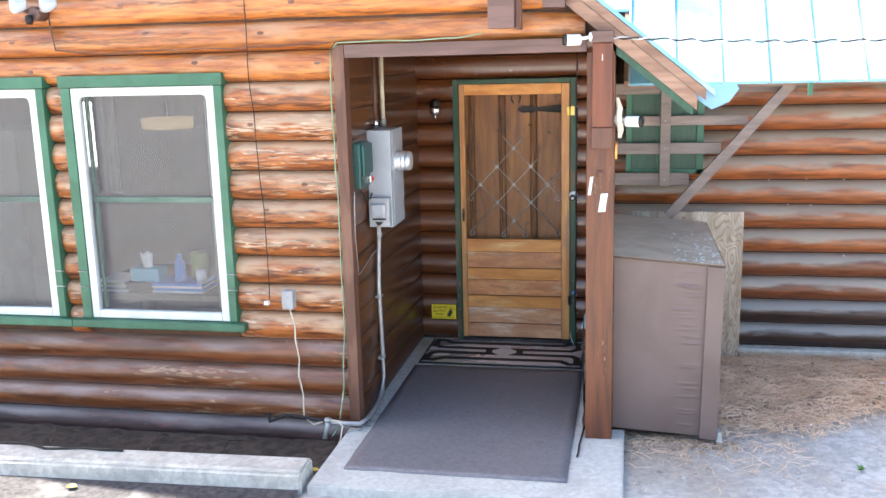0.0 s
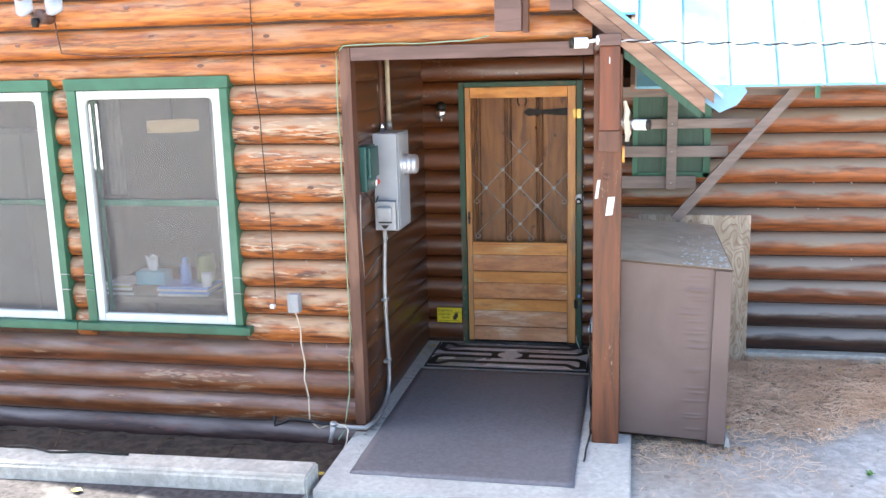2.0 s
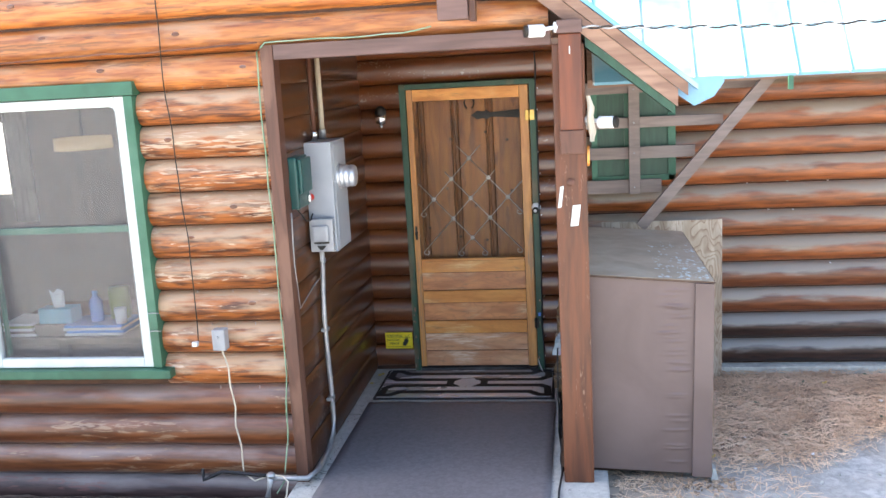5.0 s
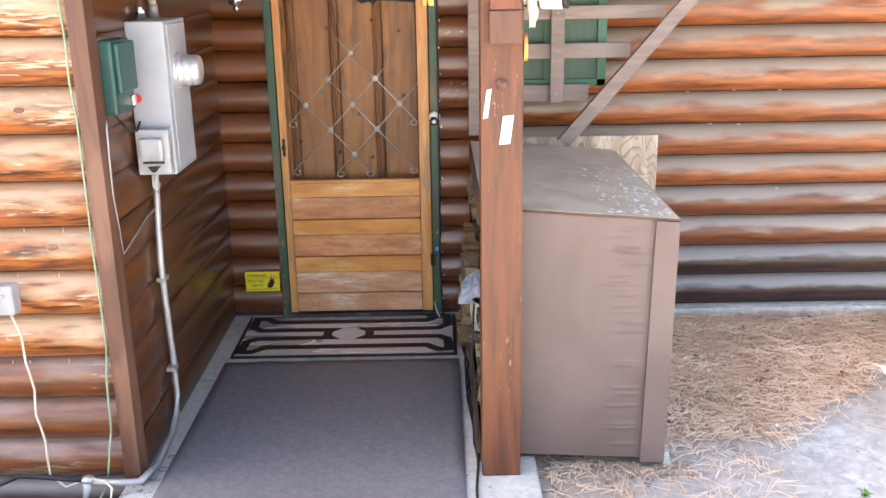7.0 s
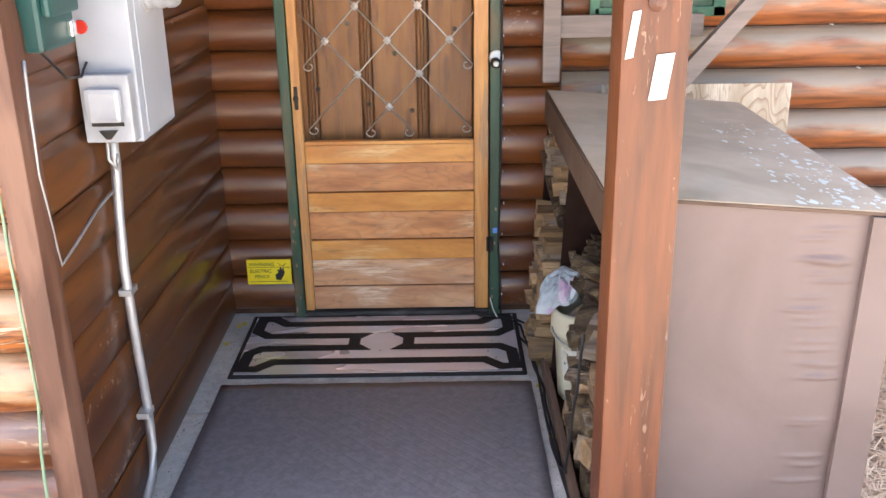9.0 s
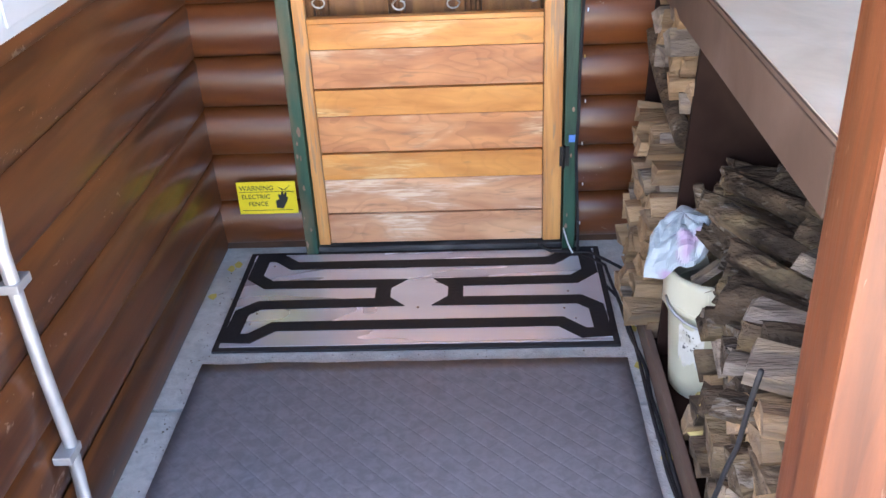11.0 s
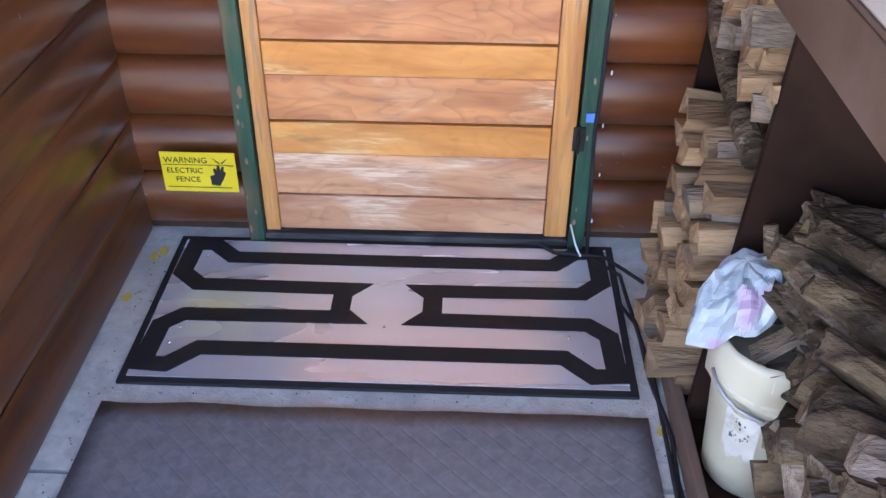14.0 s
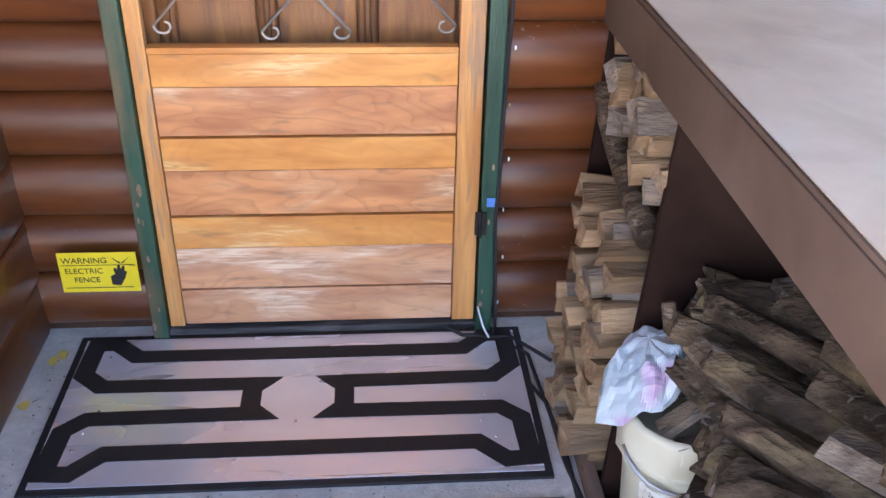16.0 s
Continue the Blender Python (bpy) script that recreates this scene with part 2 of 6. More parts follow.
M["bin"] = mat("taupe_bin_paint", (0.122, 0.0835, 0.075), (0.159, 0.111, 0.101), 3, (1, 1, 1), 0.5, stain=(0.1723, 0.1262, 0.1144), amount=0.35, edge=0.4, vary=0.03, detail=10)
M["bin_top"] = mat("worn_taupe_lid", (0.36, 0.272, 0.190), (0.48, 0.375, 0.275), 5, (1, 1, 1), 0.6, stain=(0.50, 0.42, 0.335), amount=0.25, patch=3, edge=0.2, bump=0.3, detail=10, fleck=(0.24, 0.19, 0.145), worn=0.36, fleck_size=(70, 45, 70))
# Brown inner paint taken near black to hold the shade inside the bin.
M["bin_dark"] = mat("shade_darkened_brown_bin_paint", (0.013, 0.0065, 0.005), (0.024, 0.012, 0.009), 4, (1, 1, 1), 0.85, stain=(0.035, 0.020, 0.015), amount=0.2, spec=0.08, detail=10)
M["fascia"] = mat("brown_fascia_paint", (0.078, 0.048, 0.034), (0.118, 0.076, 0.056), 4, (1, 1, 1), 0.75, stain=(0.15, 0.10, 0.078), amount=0.2, spec=0.2, detail=10)
M["green"] = mat("green_paint", (0.026, 0.105, 0.060), (0.042, 0.150, 0.088), 5, (1, 1, 1), 0.42, stain=(0.08, 0.19, 0.125), amount=0.2)
M["green_dark"] = mat("dark_green_paint", (0.014, 0.055, 0.033), (0.024, 0.085, 0.050), 5, UP, 0.4, stain=(0.14, 0.10, 0.05), amount=0.02)
M["white"] = mat("white_paint", (0.54, 0.58, 0.56), (0.64, 0.68, 0.66), 5, rough=0.4, bump=0.05, vary=0.02)
M["pine"] = mat("varnished_pine", (0.50, 0.20, 0.052), (0.74, 0.36, 0.11), 3.4, UP, 0.42, stain=(0.42, 0.19, 0.08), amount=0.35, coat=0.15, vary=0.06, edge=0.3, detail=12, fleck=(0.30, 0.20, 0.13), worn=0.45, fleck_size=(90, 90, 6))
M["slat"] = board_mat("honey_pine_board", (0.62, 0.225, 0.042), (0.86, 0.385, 0.092), (0.84, 0.52, 0.23), 0.22, 0.10)
M["slat_red"] = board_mat("red_fir_board", (0.50, 0.185, 0.070), (0.77, 0.340, 0.132), (0.82, 0.56, 0.34), 0.36, 0.26)
M["slat_worn"] = board_mat("bleached_fir_board", (0.55, 0.235, 0.108), (0.79, 0.415, 0.210), (0.84, 0.61, 0.43), 0.46, 0.22)
M["sill"] = mat("blackened_sill", (0.018, 0.017, 0.018), (0.075, 0.070, 0.070), 7, (0.6, 6, 6), 0.8, stain=(0.20, 0.19, 0.185), amount=0.3, patch=6, edge=0.2)
M["smoke"] = mat("smoky_clear_plastic", (0.30, 0.31, 0.33), (0.44, 0.45, 0.47), 6, rough=0.16, bump=0.02, vary=0.03, spec=0.7)
M["weed"] = mat("green_weed_leaf", (0.05, 0.14, 0.02), (0.10, 0.24, 0.04), 20, rough=0.6, bump=0.1)
M["leaf_tan"] = mat("dry_tan_leaf", (0.42, 0.30, 0.09), (0.66, 0.53, 0.22), 9, rough=0.7, bump=0.2, vary=0.3)
M["plank"] = mat("knotty_pine_plank", (0.23, 0.078, 0.015), (0.42, 0.165, 0.038), 3.0, UP, 0.42, stain=(0.15, 0.050, 0.012), amount=0.14, patch=5, vary=0.12, coat=0.1, detail=12)
M["plank_bead"] = mat("dark_pine_bead", (0.19, 0.066, 0.014), (0.31, 0.118, 0.028), 3.0, UP, 0.45, stain=(0.08, 0.028, 0.008), amount=0.2, patch=5, vary=0.06, coat=0.1, detail=12)
M["concrete"] = mat("concrete", (0.405, 0.410, 0.390), (0.590, 0.592, 0.560), 30, rough=0.9, bump=0.35, stain=(0.3534, 0.3488, 0.3348), amount=0.35, patch=4.0, vary=0.0, edge=0.25, detail=10, low=0.25, high=0.7, fleck=(0.10, 0.095, 0.085), worn=0.30, fleck_size=(30, 30, 30))
M["kerb"] = mat("kerb_concrete", (0.43, 0.41, 0.365), (0.60, 0.58, 0.525), 22, rough=0.85, bump=0.5, stain=(0.33, 0.31, 0.28), amount=0.35, patch=5, vary=0.0, edge=0.25, detail=10)
M["asphalt"] = mat("grey_gravelly_ground", (0.34, 0.342, 0.335), (0.53, 0.53, 0.51), 22, rough=0.9, bump=0.45, stain=(0.30, 0.245, 0.190), amount=0.62, patch=1.1, vary=0.0, edge=0.25, detail=12, fleck=(0.10, 0.085, 0.07), worn=0.26, fleck_size=(26, 26, 26))
# Asphalt darkened, with pale patches, to paint in dappled shade and sun.
M["lot"] = mat("dappled_dusty_asphalt", (0.024, 0.022, 0.025), (0.080, 0.075, 0.080), 26, rough=0.9, bump=0.5, stain=(0.165, 0.160, 0.158), amount=0.16, patch=2.4, vary=0.0, edge=0.07, detail=12)
M["soil"] = mat("dark_soil", (0.03, 0.022, 0.018), (0.085, 0.062, 0.048), 14, rough=0.95, bump=0.8)
M["needle"] = mat("dry_pine_needle", (0.5244, 0.342, 0.2166), (0.7752, 0.5814, 0.4104), 3, rough=0.7, bump=0)
M["duff"] = mat("needle_duff", (0.342, 0.2394, 0.1653), (0.684, 0.5244, 0.3876), 26, (1, 1, 1), 0.9, bump=0.8, stain=(0.2508, 0.1824, 0.1368), amount=0.3, patch=3.5, detail=10)
M["black"] = mat("black_rubber", (0.008, 0.008, 0.010), (0.016, 0.015, 0.018), 20, rough=0.7, bump=0.2)
M["steel"] = mat("brushed_steel", (0.74, 0.77, 0.85), (0.82, 0.85, 0.92), 1.4, (0.6, 3, 3), 0.27, 0.56, 0.0, stain=(0.54, 0.57, 0.64), amount=0.25, vary=0.0, edge=0.4, detail=3)
M["grey_metal"] = mat("grey_enamel_metal", (0.3588, 0.3822, 0.4212), (0.4212, 0.4446, 0.4758), 4, rough=0.4, metal=0.1, bump=0.03, vary=0.02)
M["outlet_grey"] = mat("grey_outlet_paint", (0.26, 0.265, 0.275), (0.34, 0.345, 0.355), 8, rough=0.5, bump=0.05, vary=0.02)
M["zinc"] = mat("zinc_conduit", (0.32, 0.32, 0.33), (0.46, 0.46, 0.46), 9, rough=0.45, metal=0.6, bump=0.05)
M["cream_pipe"] = mat("cream_pipe_paint", (0.60, 0.52, 0.38), (0.70, 0.62, 0.47), 6, rough=0.5, bump=0.05)
M["alu"] = mat("dull_aluminium", (0.62, 0.62, 0.64), (0.76, 0.76, 0.78), 6, rough=0.38, metal=0.7, bump=0.02)
M["chrome"] = mat("chrome", (0.70, 0.70, 0.72), (0.82, 0.82, 0.84), 3, rough=0.18, metal=1.0, bump=0)
M["teal"] = mat("teal_plastic", (0.008, 0.055, 0.050), (0.014, 0.080, 0.070), 5, rough=0.4, bump=0.02)
M["red"] = mat("red_plastic", (0.6, 0.03, 0.02), (0.7, 0.05, 0.03), 5, rough=0.4, bump=0)
M["iron"] = mat("black_iron", (0.015, 0.014, 0.014), (0.04, 0.035, 0.03), 12, rough=0.5, metal=0.5, bump=0.2)
M["brass"] = mat("brass", (0.36, 0.23, 0.06), (0.55, 0.37, 0.12), 8, rough=0.3, metal=0.9, bump=0.1)
M["pewter"] = mat("dull_silver_rod", (0.40, 0.36, 0.32), (0.55, 0.50, 0.46), 8, rough=0.4, metal=0.5, bump=0.1)
M["sign"] = mat("yellow_sign", (0.78, 0.60, 0.015), (0.86, 0.68, 0.03), 5, rough=0.4, bump=0, vary=0.0)
M["ink"] = mat("black_ink", (0.012, 0.012, 0.012), (0.02, 0.02, 0.02), 5, rough=0.5, bump=0)
M["plastic"] = mat("white_plastic", (0.68, 0.69, 0.70), (0.78, 0.79, 0.80), 5, rough=0.35, bump=0, vary=0.02)
M["cord"] = mat("cream_cord", (0.50, 0.44, 0.34), (0.62, 0.56, 0.45), 9, rough=0.5, bump=0)
M["green_cord"] = mat("green_cord", (0.17, 0.29, 0.17), (0.29, 0.39, 0.26), 9, rough=0.5, bump=0)
M["bark"] = mat("grey_bark", (0.0252, 0.0162, 0.0108), (0.135, 0.0936, 0.0612), 6, (1.2, 3, 3), 0.95, bump=0.9, bump_scale=2.5, deep=0.03, stain=(0.25, 0.18, 0.095), amount=0.46, patch=5, vary=0.45, low=0.32, high=0.70, detail=12, edge=0.3, spec=0.2, fleck=(0.20, 0.17, 0.14), worn=0.45, fleck_size=(20, 60, 60))
M["split"] = mat("split_firewood", (0.185, 0.114, 0.061), (0.345, 0.228, 0.130), 6, (0.7, 4, 4), 0.85, bump=0.6, stain=(0.19, 0.142, 0.108), amount=0.36, vary=0.25, patch=6, detail=12, edge=0.2, spec=0.2, deep=0.02)
M["split_grey"] = mat("greyed_firewood", (0.125, 0.095, 0.074), (0.265, 0.212, 0.168), 9, (0.7, 4, 4), 0.9, bump=0.6, stain=(0.33, 0.245, 0.16), amount=0.3, vary=0.3, patch=6, detail=12, spec=0.2, deep=0.02)
M["bucket"] = mat("cream_plastic_bucket", (0.50, 0.465, 0.33), (0.60, 0.565, 0.43), 4, rough=0.4, bump=0.03, stain=(0.40, 0.33, 0.21), amount=0.25, patch=6, edge=0.2)
M["bag"] = mat("printed_plastic_bag", (0.22, 0.275, 0.31), (0.37, 0.42, 0.45), 7, rough=0.28, bump=0.15, stain=(0.36, 0.17, 0.33), amount=0.40, patch=9, edge=0.10, cover=0.6)
# White and blue blotches paint sky and tree reflections into the metal's colour.
M["roof_metal"] = mat("pale_blue_sky_dappled_roof", (0.14, 0.38, 0.54), (0.26, 0.52, 0.64), 1.6, rough=0.4, metal=0.1, bump=0.04, stain=(0.66, 0.70, 0.72), amount=0.52, patch=1.9, vary=0.06, edge=0.30, detail=8)
M["seam"] = mat("pale_roof_seam", (0.42, 0.50, 0.55), (0.58, 0.63, 0.66), 2, rough=0.4, metal=0.1, bump=0.03)
M["tarp"] = mat("light_blue_flashing", (0.1452, 0.33, 0.528), (0.2112, 0.396, 0.5808), 4, rough=0.4, bump=0.03)
M["rake"] = mat("weathered_rake_board", (0.22, 0.118, 0.078), (0.38, 0.232, 0.162), 2.4, (0.9, 9, 9), 0.6, stain=(0.17, 0.09, 0.06), amount=0.3)
M["ply"] = board_mat("grey_plywood", (0.33, 0.255, 0.185), (0.50, 0.415, 0.325), (0.58, 0.51, 0.43), 0.35, 0.75, (0.20, 0.15, 0.11), True)
M["curtain"] = mat("grey_curtain", (0.52, 0.49, 0.46), (0.66, 0.63, 0.59), 5, rough=0.9, bump=0.1)
M["room"] = mat("dark_panelled_room", (0.09, 0.06, 0.042), (0.15, 0.10, 0.07), 4, UP, 0.7)
M["shade"] = mat("tan_lampshade", (0.34, 0.25, 0.15), (0.42, 0.32, 0.20), 4, rough=0.8, bump=0)
M["shade"].node_tree.nodes["Principled BSDF"].inputs["Emission Color"].default_value = (1.0, 0.72, 0.40, 1)
M["shade"].node_tree.nodes["Principled BSDF"].inputs["Emission Strength"].default_value = 0.07
M["tissue"] = mat("blue_card", (0.10, 0.42, 0.60), (0.14, 0.50, 0.68), 5, rough=0.5, bump=0)
M["paper"] = mat("white_paper", (0.72, 0.72, 0.74), (0.82, 0.82, 0.84), 5, rough=0.7, bump=0)
M["label"] = mat("stained_paper", (0.52, 0.50, 0.44), (0.66, 0.64, 0.58), 14, rough=0.8, bump=0, stain=(0.42, 0.38, 0.29), amount=0.3, patch=20)
M["blue"] = mat("blue_tape", (0.10, 0.28, 0.75), (0.14, 0.34, 0.82), 5, rough=0.5, bump=0)
M["olive"] = mat("olive_plastic", (0.25, 0.28, 0.05), (0.34, 0.36, 0.10), 5, rough=0.5, bump=0)
M["leaf"] = mat("yellow_leaf", (0.55, 0.40, 0.06), (0.72, 0.58, 0.14), 9, rough=0.6, bump=0, vary=0.25)
M["screen"] = see_through("grey_window_screen", (0.25, 0.232, 0.232), 0.16)
M["door_screen"] = see_through("dark_door_screen", (0.06, 0.042, 0.028), 0.085)
M["glass"] = glass_mat("window_glass")


# ---- building helpers ----
AT = {}


def thing(name, at, label, category, group="", kind=""):
    ob = new(name)
    ob.location = at
    ob.empty_display_size = 0.1
    AT[ob] = Vector(at)
    return tagged(ob, label, category, group, kind)


def part(name, bm, material, parent=None, label="", smooth=False, pivot=None):
    """One mesh object from a bmesh in world places, under a thing or under a part."""
    co = [v.co for v in bm.verts]
    mid = Vector(pivot) if pivot else Vector([(min(c[i] for c in co) + max(c[i] for c in co)) / 2 for i in range(3)])
    bmesh.ops.translate(bm, verts=bm.verts, vec=-mid)
    bmesh.ops.recalc_face_normals(bm, faces=bm.faces)
    if smooth:
        for f in bm.faces:
            f.smooth = True
    me = bpy.data.meshes.new(name)
    bm.to_mesh(me)
    bm.free()
    for one in material if isinstance(material, (list, tuple)) else [material]:
        me.materials.append(M[one])
    ob = new(name, me)
    ob.location = mid - (AT[parent] if parent else Vector())
    ob.parent = parent
    AT[ob] = mid
    if label:
        ob["label"] = label
    return ob


def box(x0, x1, y0, y1, z0, z1, bevel=0.0, bm=None):
    bm = bm or bmesh.new()
    new_verts = bmesh.ops.create_cube(bm, size=1)["verts"]
    for v in new_verts:
        v.co = Vector((x0 + (v.co.x + 0.5) * (x1 - x0), y0 + (v.co.y + 0.5) * (y1 - y0), z0 + (v.co.z + 0.5) * (z1 - z0)))
    if bevel:
        edges = list({e for v in new_verts for e in v.link_edges})
        bmesh.ops.bevel(bm, geom=edges, offset=bevel, segments=2, affect="EDGES", profile=0.6)
    return bm


def prism(points, axis, a, b, bm=None):
    """A flat outline, drawn in the two other axes, carried from a to b along axis."""
    bm = bm or bmesh.new()

    def put(u, v, w):
        return {"x": (w, u, v), "y": (u, w, v), "z": (u, v, w)}[axis]

    lo, hi = [bm.verts.new(put(u, v, a)) for u, v in points], [bm.verts.new(put(u, v, b)) for u, v in points]
    n = len(points)
    bm.faces.new(lo)
    bm.faces.new(hi[::-1])
    for i in range(n):
        bm.faces.new((lo[i], hi[i], hi[(i + 1) % n], lo[(i + 1) % n]))
    return bm


def tube(points, r, seg=8, bm=None, r_end=None):
    """A round cord or pipe along a line of points."""
    bm = bm or bmesh.new()
    pts = [Vector(p) for p in points]
    rings = []
    for i, p in enumerate(pts):
        d = (pts[min(i + 1, len(pts) - 1)] - pts[max(i - 1, 0)]).normalized()
        side = d.cross(Vector((0, 0, 1)) if abs(d.z) < 0.9 else Vector((1, 0, 0))).normalized()
        up = side.cross(d)
        k = r if r_end is None else r + (r_end - r) * i / (len(pts) - 1)
        rings.append([bm.verts.new(p + k * (math.cos(a) * side + math.sin(a) * up)) for a in (2 * math.pi * j / seg for j in range(seg))])
    for a, b in zip(rings, rings[1:]):
        for j in range(seg):
            bm.faces.new((a[j], a[(j + 1) % seg], b[(j + 1) % seg], b[j]))
    bm.faces.new(rings[0][::-1])
    bm.faces.new(rings[-1])
    return bm


def lathe(profile, at, axis="z", seg=20, bm=None):
    """Turns a profile of (radius, height) round an axis through at."""
    bm = bm or bmesh.new()
    rings = []
    for r, h in profile:
        ring = []
        for j in range(seg):
            a = 2 * math.pi * j / seg
            c, s = r * math.cos(a), r * math.sin(a)
            ring.append(bm.verts.new(Vector(at) + Vector({"z": (c, s, h), "x": (h, c, s), "y": (c, h, s)}[axis])))
        rings.append(ring)
    for a, b in zip(rings, rings[1:]):
        for j in range(seg):
            bm.faces.new((a[j], a[(j + 1) % seg], b[(j + 1) % seg], b[j]))
    bm.faces.new(rings[0][::-1])
    bm.faces.new(rings[-1])
    return bm


def sway(points, step=0.06, wobble=0.004, seed=0):
    """Fine points along a loose cord that hangs through the given ones."""
    out = []
    for a, b in zip(points, points[1:]):
        a, b = Vector(a), Vector(b)
        n = max(2, int((b - a).length / step))
        for i in range(n):
            p = a.lerp(b, i / n)
            out.append(p + wobble * noise.noise_vector(p * 5 + Vector((seed, 0, 0))))
    return out + [Vector(points[-1])]


def ribbon(points, width, z0, z1, closed=True):
    """A flat band of one width along a line on the floor, with mitred turns."""
    bm = bmesh.new()
    p = [Vector((x, y)) for x, y in points]
    n = len(p)
    rims = []
    for i in range(n):
        a, b, c = p[i - 1], p[i], p[(i + 1) % n]
        d0, d1 = (b - a).normalized(), (c - b).normalized()
        n0, n1 = Vector((-d0.y, d0.x)), Vector((-d1.y, d1.x))
        m = (n0 + n1).normalized()
        m *= min(1.6, 1 / max(0.3, m.dot(n0)))
        rims.append([bm.verts.new((*(b + s * m * width / 2), z)) for s in (1, -1) for z in (z0, z1)])
    for i in range(n):
        a, b = rims[i], rims[(i + 1) % n]
        for j, k in ((0, 1), (1, 3), (3, 2), (2, 0)):
            bm.faces.new((a[j], b[j], b[k], a[k]))
    return bm


def log_mesh(length, height, depth, seed, taper=True):
    """A half-round wall log along x, its round face towards -y, a little crooked, with hewn ends."""
    bm = bmesh.new()
    n, k = max(4, min(60, int(length / 0.11))), 10
    rings = []
    for i in range(n + 1):
        u = i / n
        x = (u - 0.5) * length
        end = min(u, 1 - u) * length
        s = 1 - (0.16 * max(0, 1 - end / 0.035) ** 2 if taper else 0)
        bow = 0.007 * noise.noise(Vector((x * 0.9, seed * 3.7, 0)))
        ring = []
        for j in range(k + 1):
            a = math.pi * (j / k - 0.5)
            r = 1 + 0.05 * noise.noise(Vector((x * 3, a * 1.2, seed * 7.1)))
            ring.append(bm.verts.new((x, -depth * max(0.0, math.cos(a)) ** 0.95 * s * r + bow, height * 0.498 * math.sin(a) * (1 if j in (0, k) else r * 0.99))))
        rings.append(ring)
    for a, b in zip(rings, rings[1:]):
        for j in range(k):
            bm.faces.new((a[j], b[j], b[j + 1], a[j + 1])).smooth = True
    bmesh.ops.recalc_face_normals(bm, faces=bm.faces)
    for ring in (rings[0], rings[-1][::-1]):
        bm.faces.new([bm.verts.new(v.co) for v in ring])
    return bm


def wall_log(parent, material, a, b, z0, height, plane, depth, seed, along="x", taper=True):
    """One log from a to b of a wall that runs along x (faces -y) or along y (faces +x), at that plane."""
    bm = log_mesh(b - a, height, depth, seed, taper)
    me = bpy.data.meshes.new("log")
    bm.to_mesh(me)
    bm.free()
    me.materials.append(M[material])
    ob = new("log", me)
    ob.parent = parent
    mid = ((a + b) / 2, plane, z0 + height / 2) if along == "x" else (plane, (a + b) / 2, z0 + height / 2)
    ob.location = Vector(mid) - AT[parent]
    if along == "y":
        ob.rotation_euler = (0, 0, radians(90))
    AT[ob] = Vector(mid)
    return ob


def flat_text(words, size, at, material, parent):
    """Lettering that faces -y, left end of its baseline at that place."""
    cu = bpy.data.curves.new("lettering", "FONT")
    cu.body, cu.size, cu.extrude = words, size, 0.0006
    tmp = bpy.data.objects.new("lettering", cu)
    me = bpy.data.meshes.new_from_object(tmp)
    bpy.data.objects.remove(tmp)
    me.materials.clear()
    me.materials.append(M[material])
    ob = new("lettering", me)
    ob.parent = parent
    ob.rotation_euler = (radians(90), 0, 0)
    ob.location = Vector(at) - AT[parent]
    return ob


# ---- the setting ----
FRONT, BACK, NOOK = 6.2, 8.05, 0.08          # faces of the front wall, the door wall and the nook's side wall
ROW, BASE = 0.1775, 0.0                      # the front wall's log courses


def roof_under(x):
    return 2.016 - 0.81 * (x - 2.015)


# ground: one sheet, finer near the porch
bm = bmesh.new()
gx = [-400, -80, -20, -8] + [-5 + 0.25 * i for i in range(49)] + [9, 14, 30, 90, 400]
gy = [-400, -80, -20, -6, -2] + [0.5 + 0.25 * i for i in range(36)] + [11, 16, 40, 120, 400]
grid = [[bm.verts.new((x, y, -0.055 + 0.014 * noise.noise(Vector((x * 0.8, y * 0.8, 0))) + 0.006 * noise.noise(Vector((x * 3, y * 3, 4))) - (0.12 if -6 < x < 0.1 and 5.6 < y < 6.6 else 0))) for x in gx] for y in gy]
for r0, r1 in zip(grid, grid[1:]):
    for i in range(len(gx) - 1):
        bm.faces.new((r0[i], r0[i + 1], r1[i + 1], r1[i]))
tagged(part("ground", bm, "asphalt", smooth=True), "grey gravelly worn ground in front of a log cabin", "ground", kind="structure")

# Dark sheet over the ground that carries the dappled shade before the kerb.
bm = bmesh.new()
lot = [[bm.verts.new((-9 + 8.98 * i / 36, 4.5 + 0.93 * j / 28, -0.032 + 0.004 * noise.noise(Vector((i * 0.6, j * 0.6, 2))))) for i in range(37)] for j in range(29)]
for r0, r1 in zip(lot, lot[1:]):
    for i in range(36):
        bm.faces.new((r0[i], r0[i + 1], r1[i + 1], r1[i]))
tagged(part("parking_pad", bm, "lot", smooth=True), "dusty grey asphalt pad before the concrete kerb, dappled shade painted in", "asphalt", kind="structure")

porch = thing("porch_floor", (0.85, 6.7, 0), "pale grey concrete entry slab before the door", "floor", kind="structure")
bm = prism([(0.02, 5.36), (1.70, 5.40), (1.70, 7.172), (0.02, 7.172)], "z", -0.16, 0.0)
bmesh.ops.bevel(bm, geom=bm.edges[:], offset=0.008, segments=2, affect="EDGES")
part("slab", bm, "concrete", porch)
part("slab", prism([(0.02, 7.178), (1.70, 7.178), (1.70, 8.12), (0.02, 8.12)], "z", -0.16, 0.0), "concrete", porch)

# front wall with its window openings
wall_front = thing("wall_front", (0, FRONT, 0), "front wall of varnished orange half-round logs", "wall", kind="structure")
W1, W2, WZ = (-1.745, -0.683), (-2.945, -1.868), (0.60, 2.19)
core = bmesh.new()
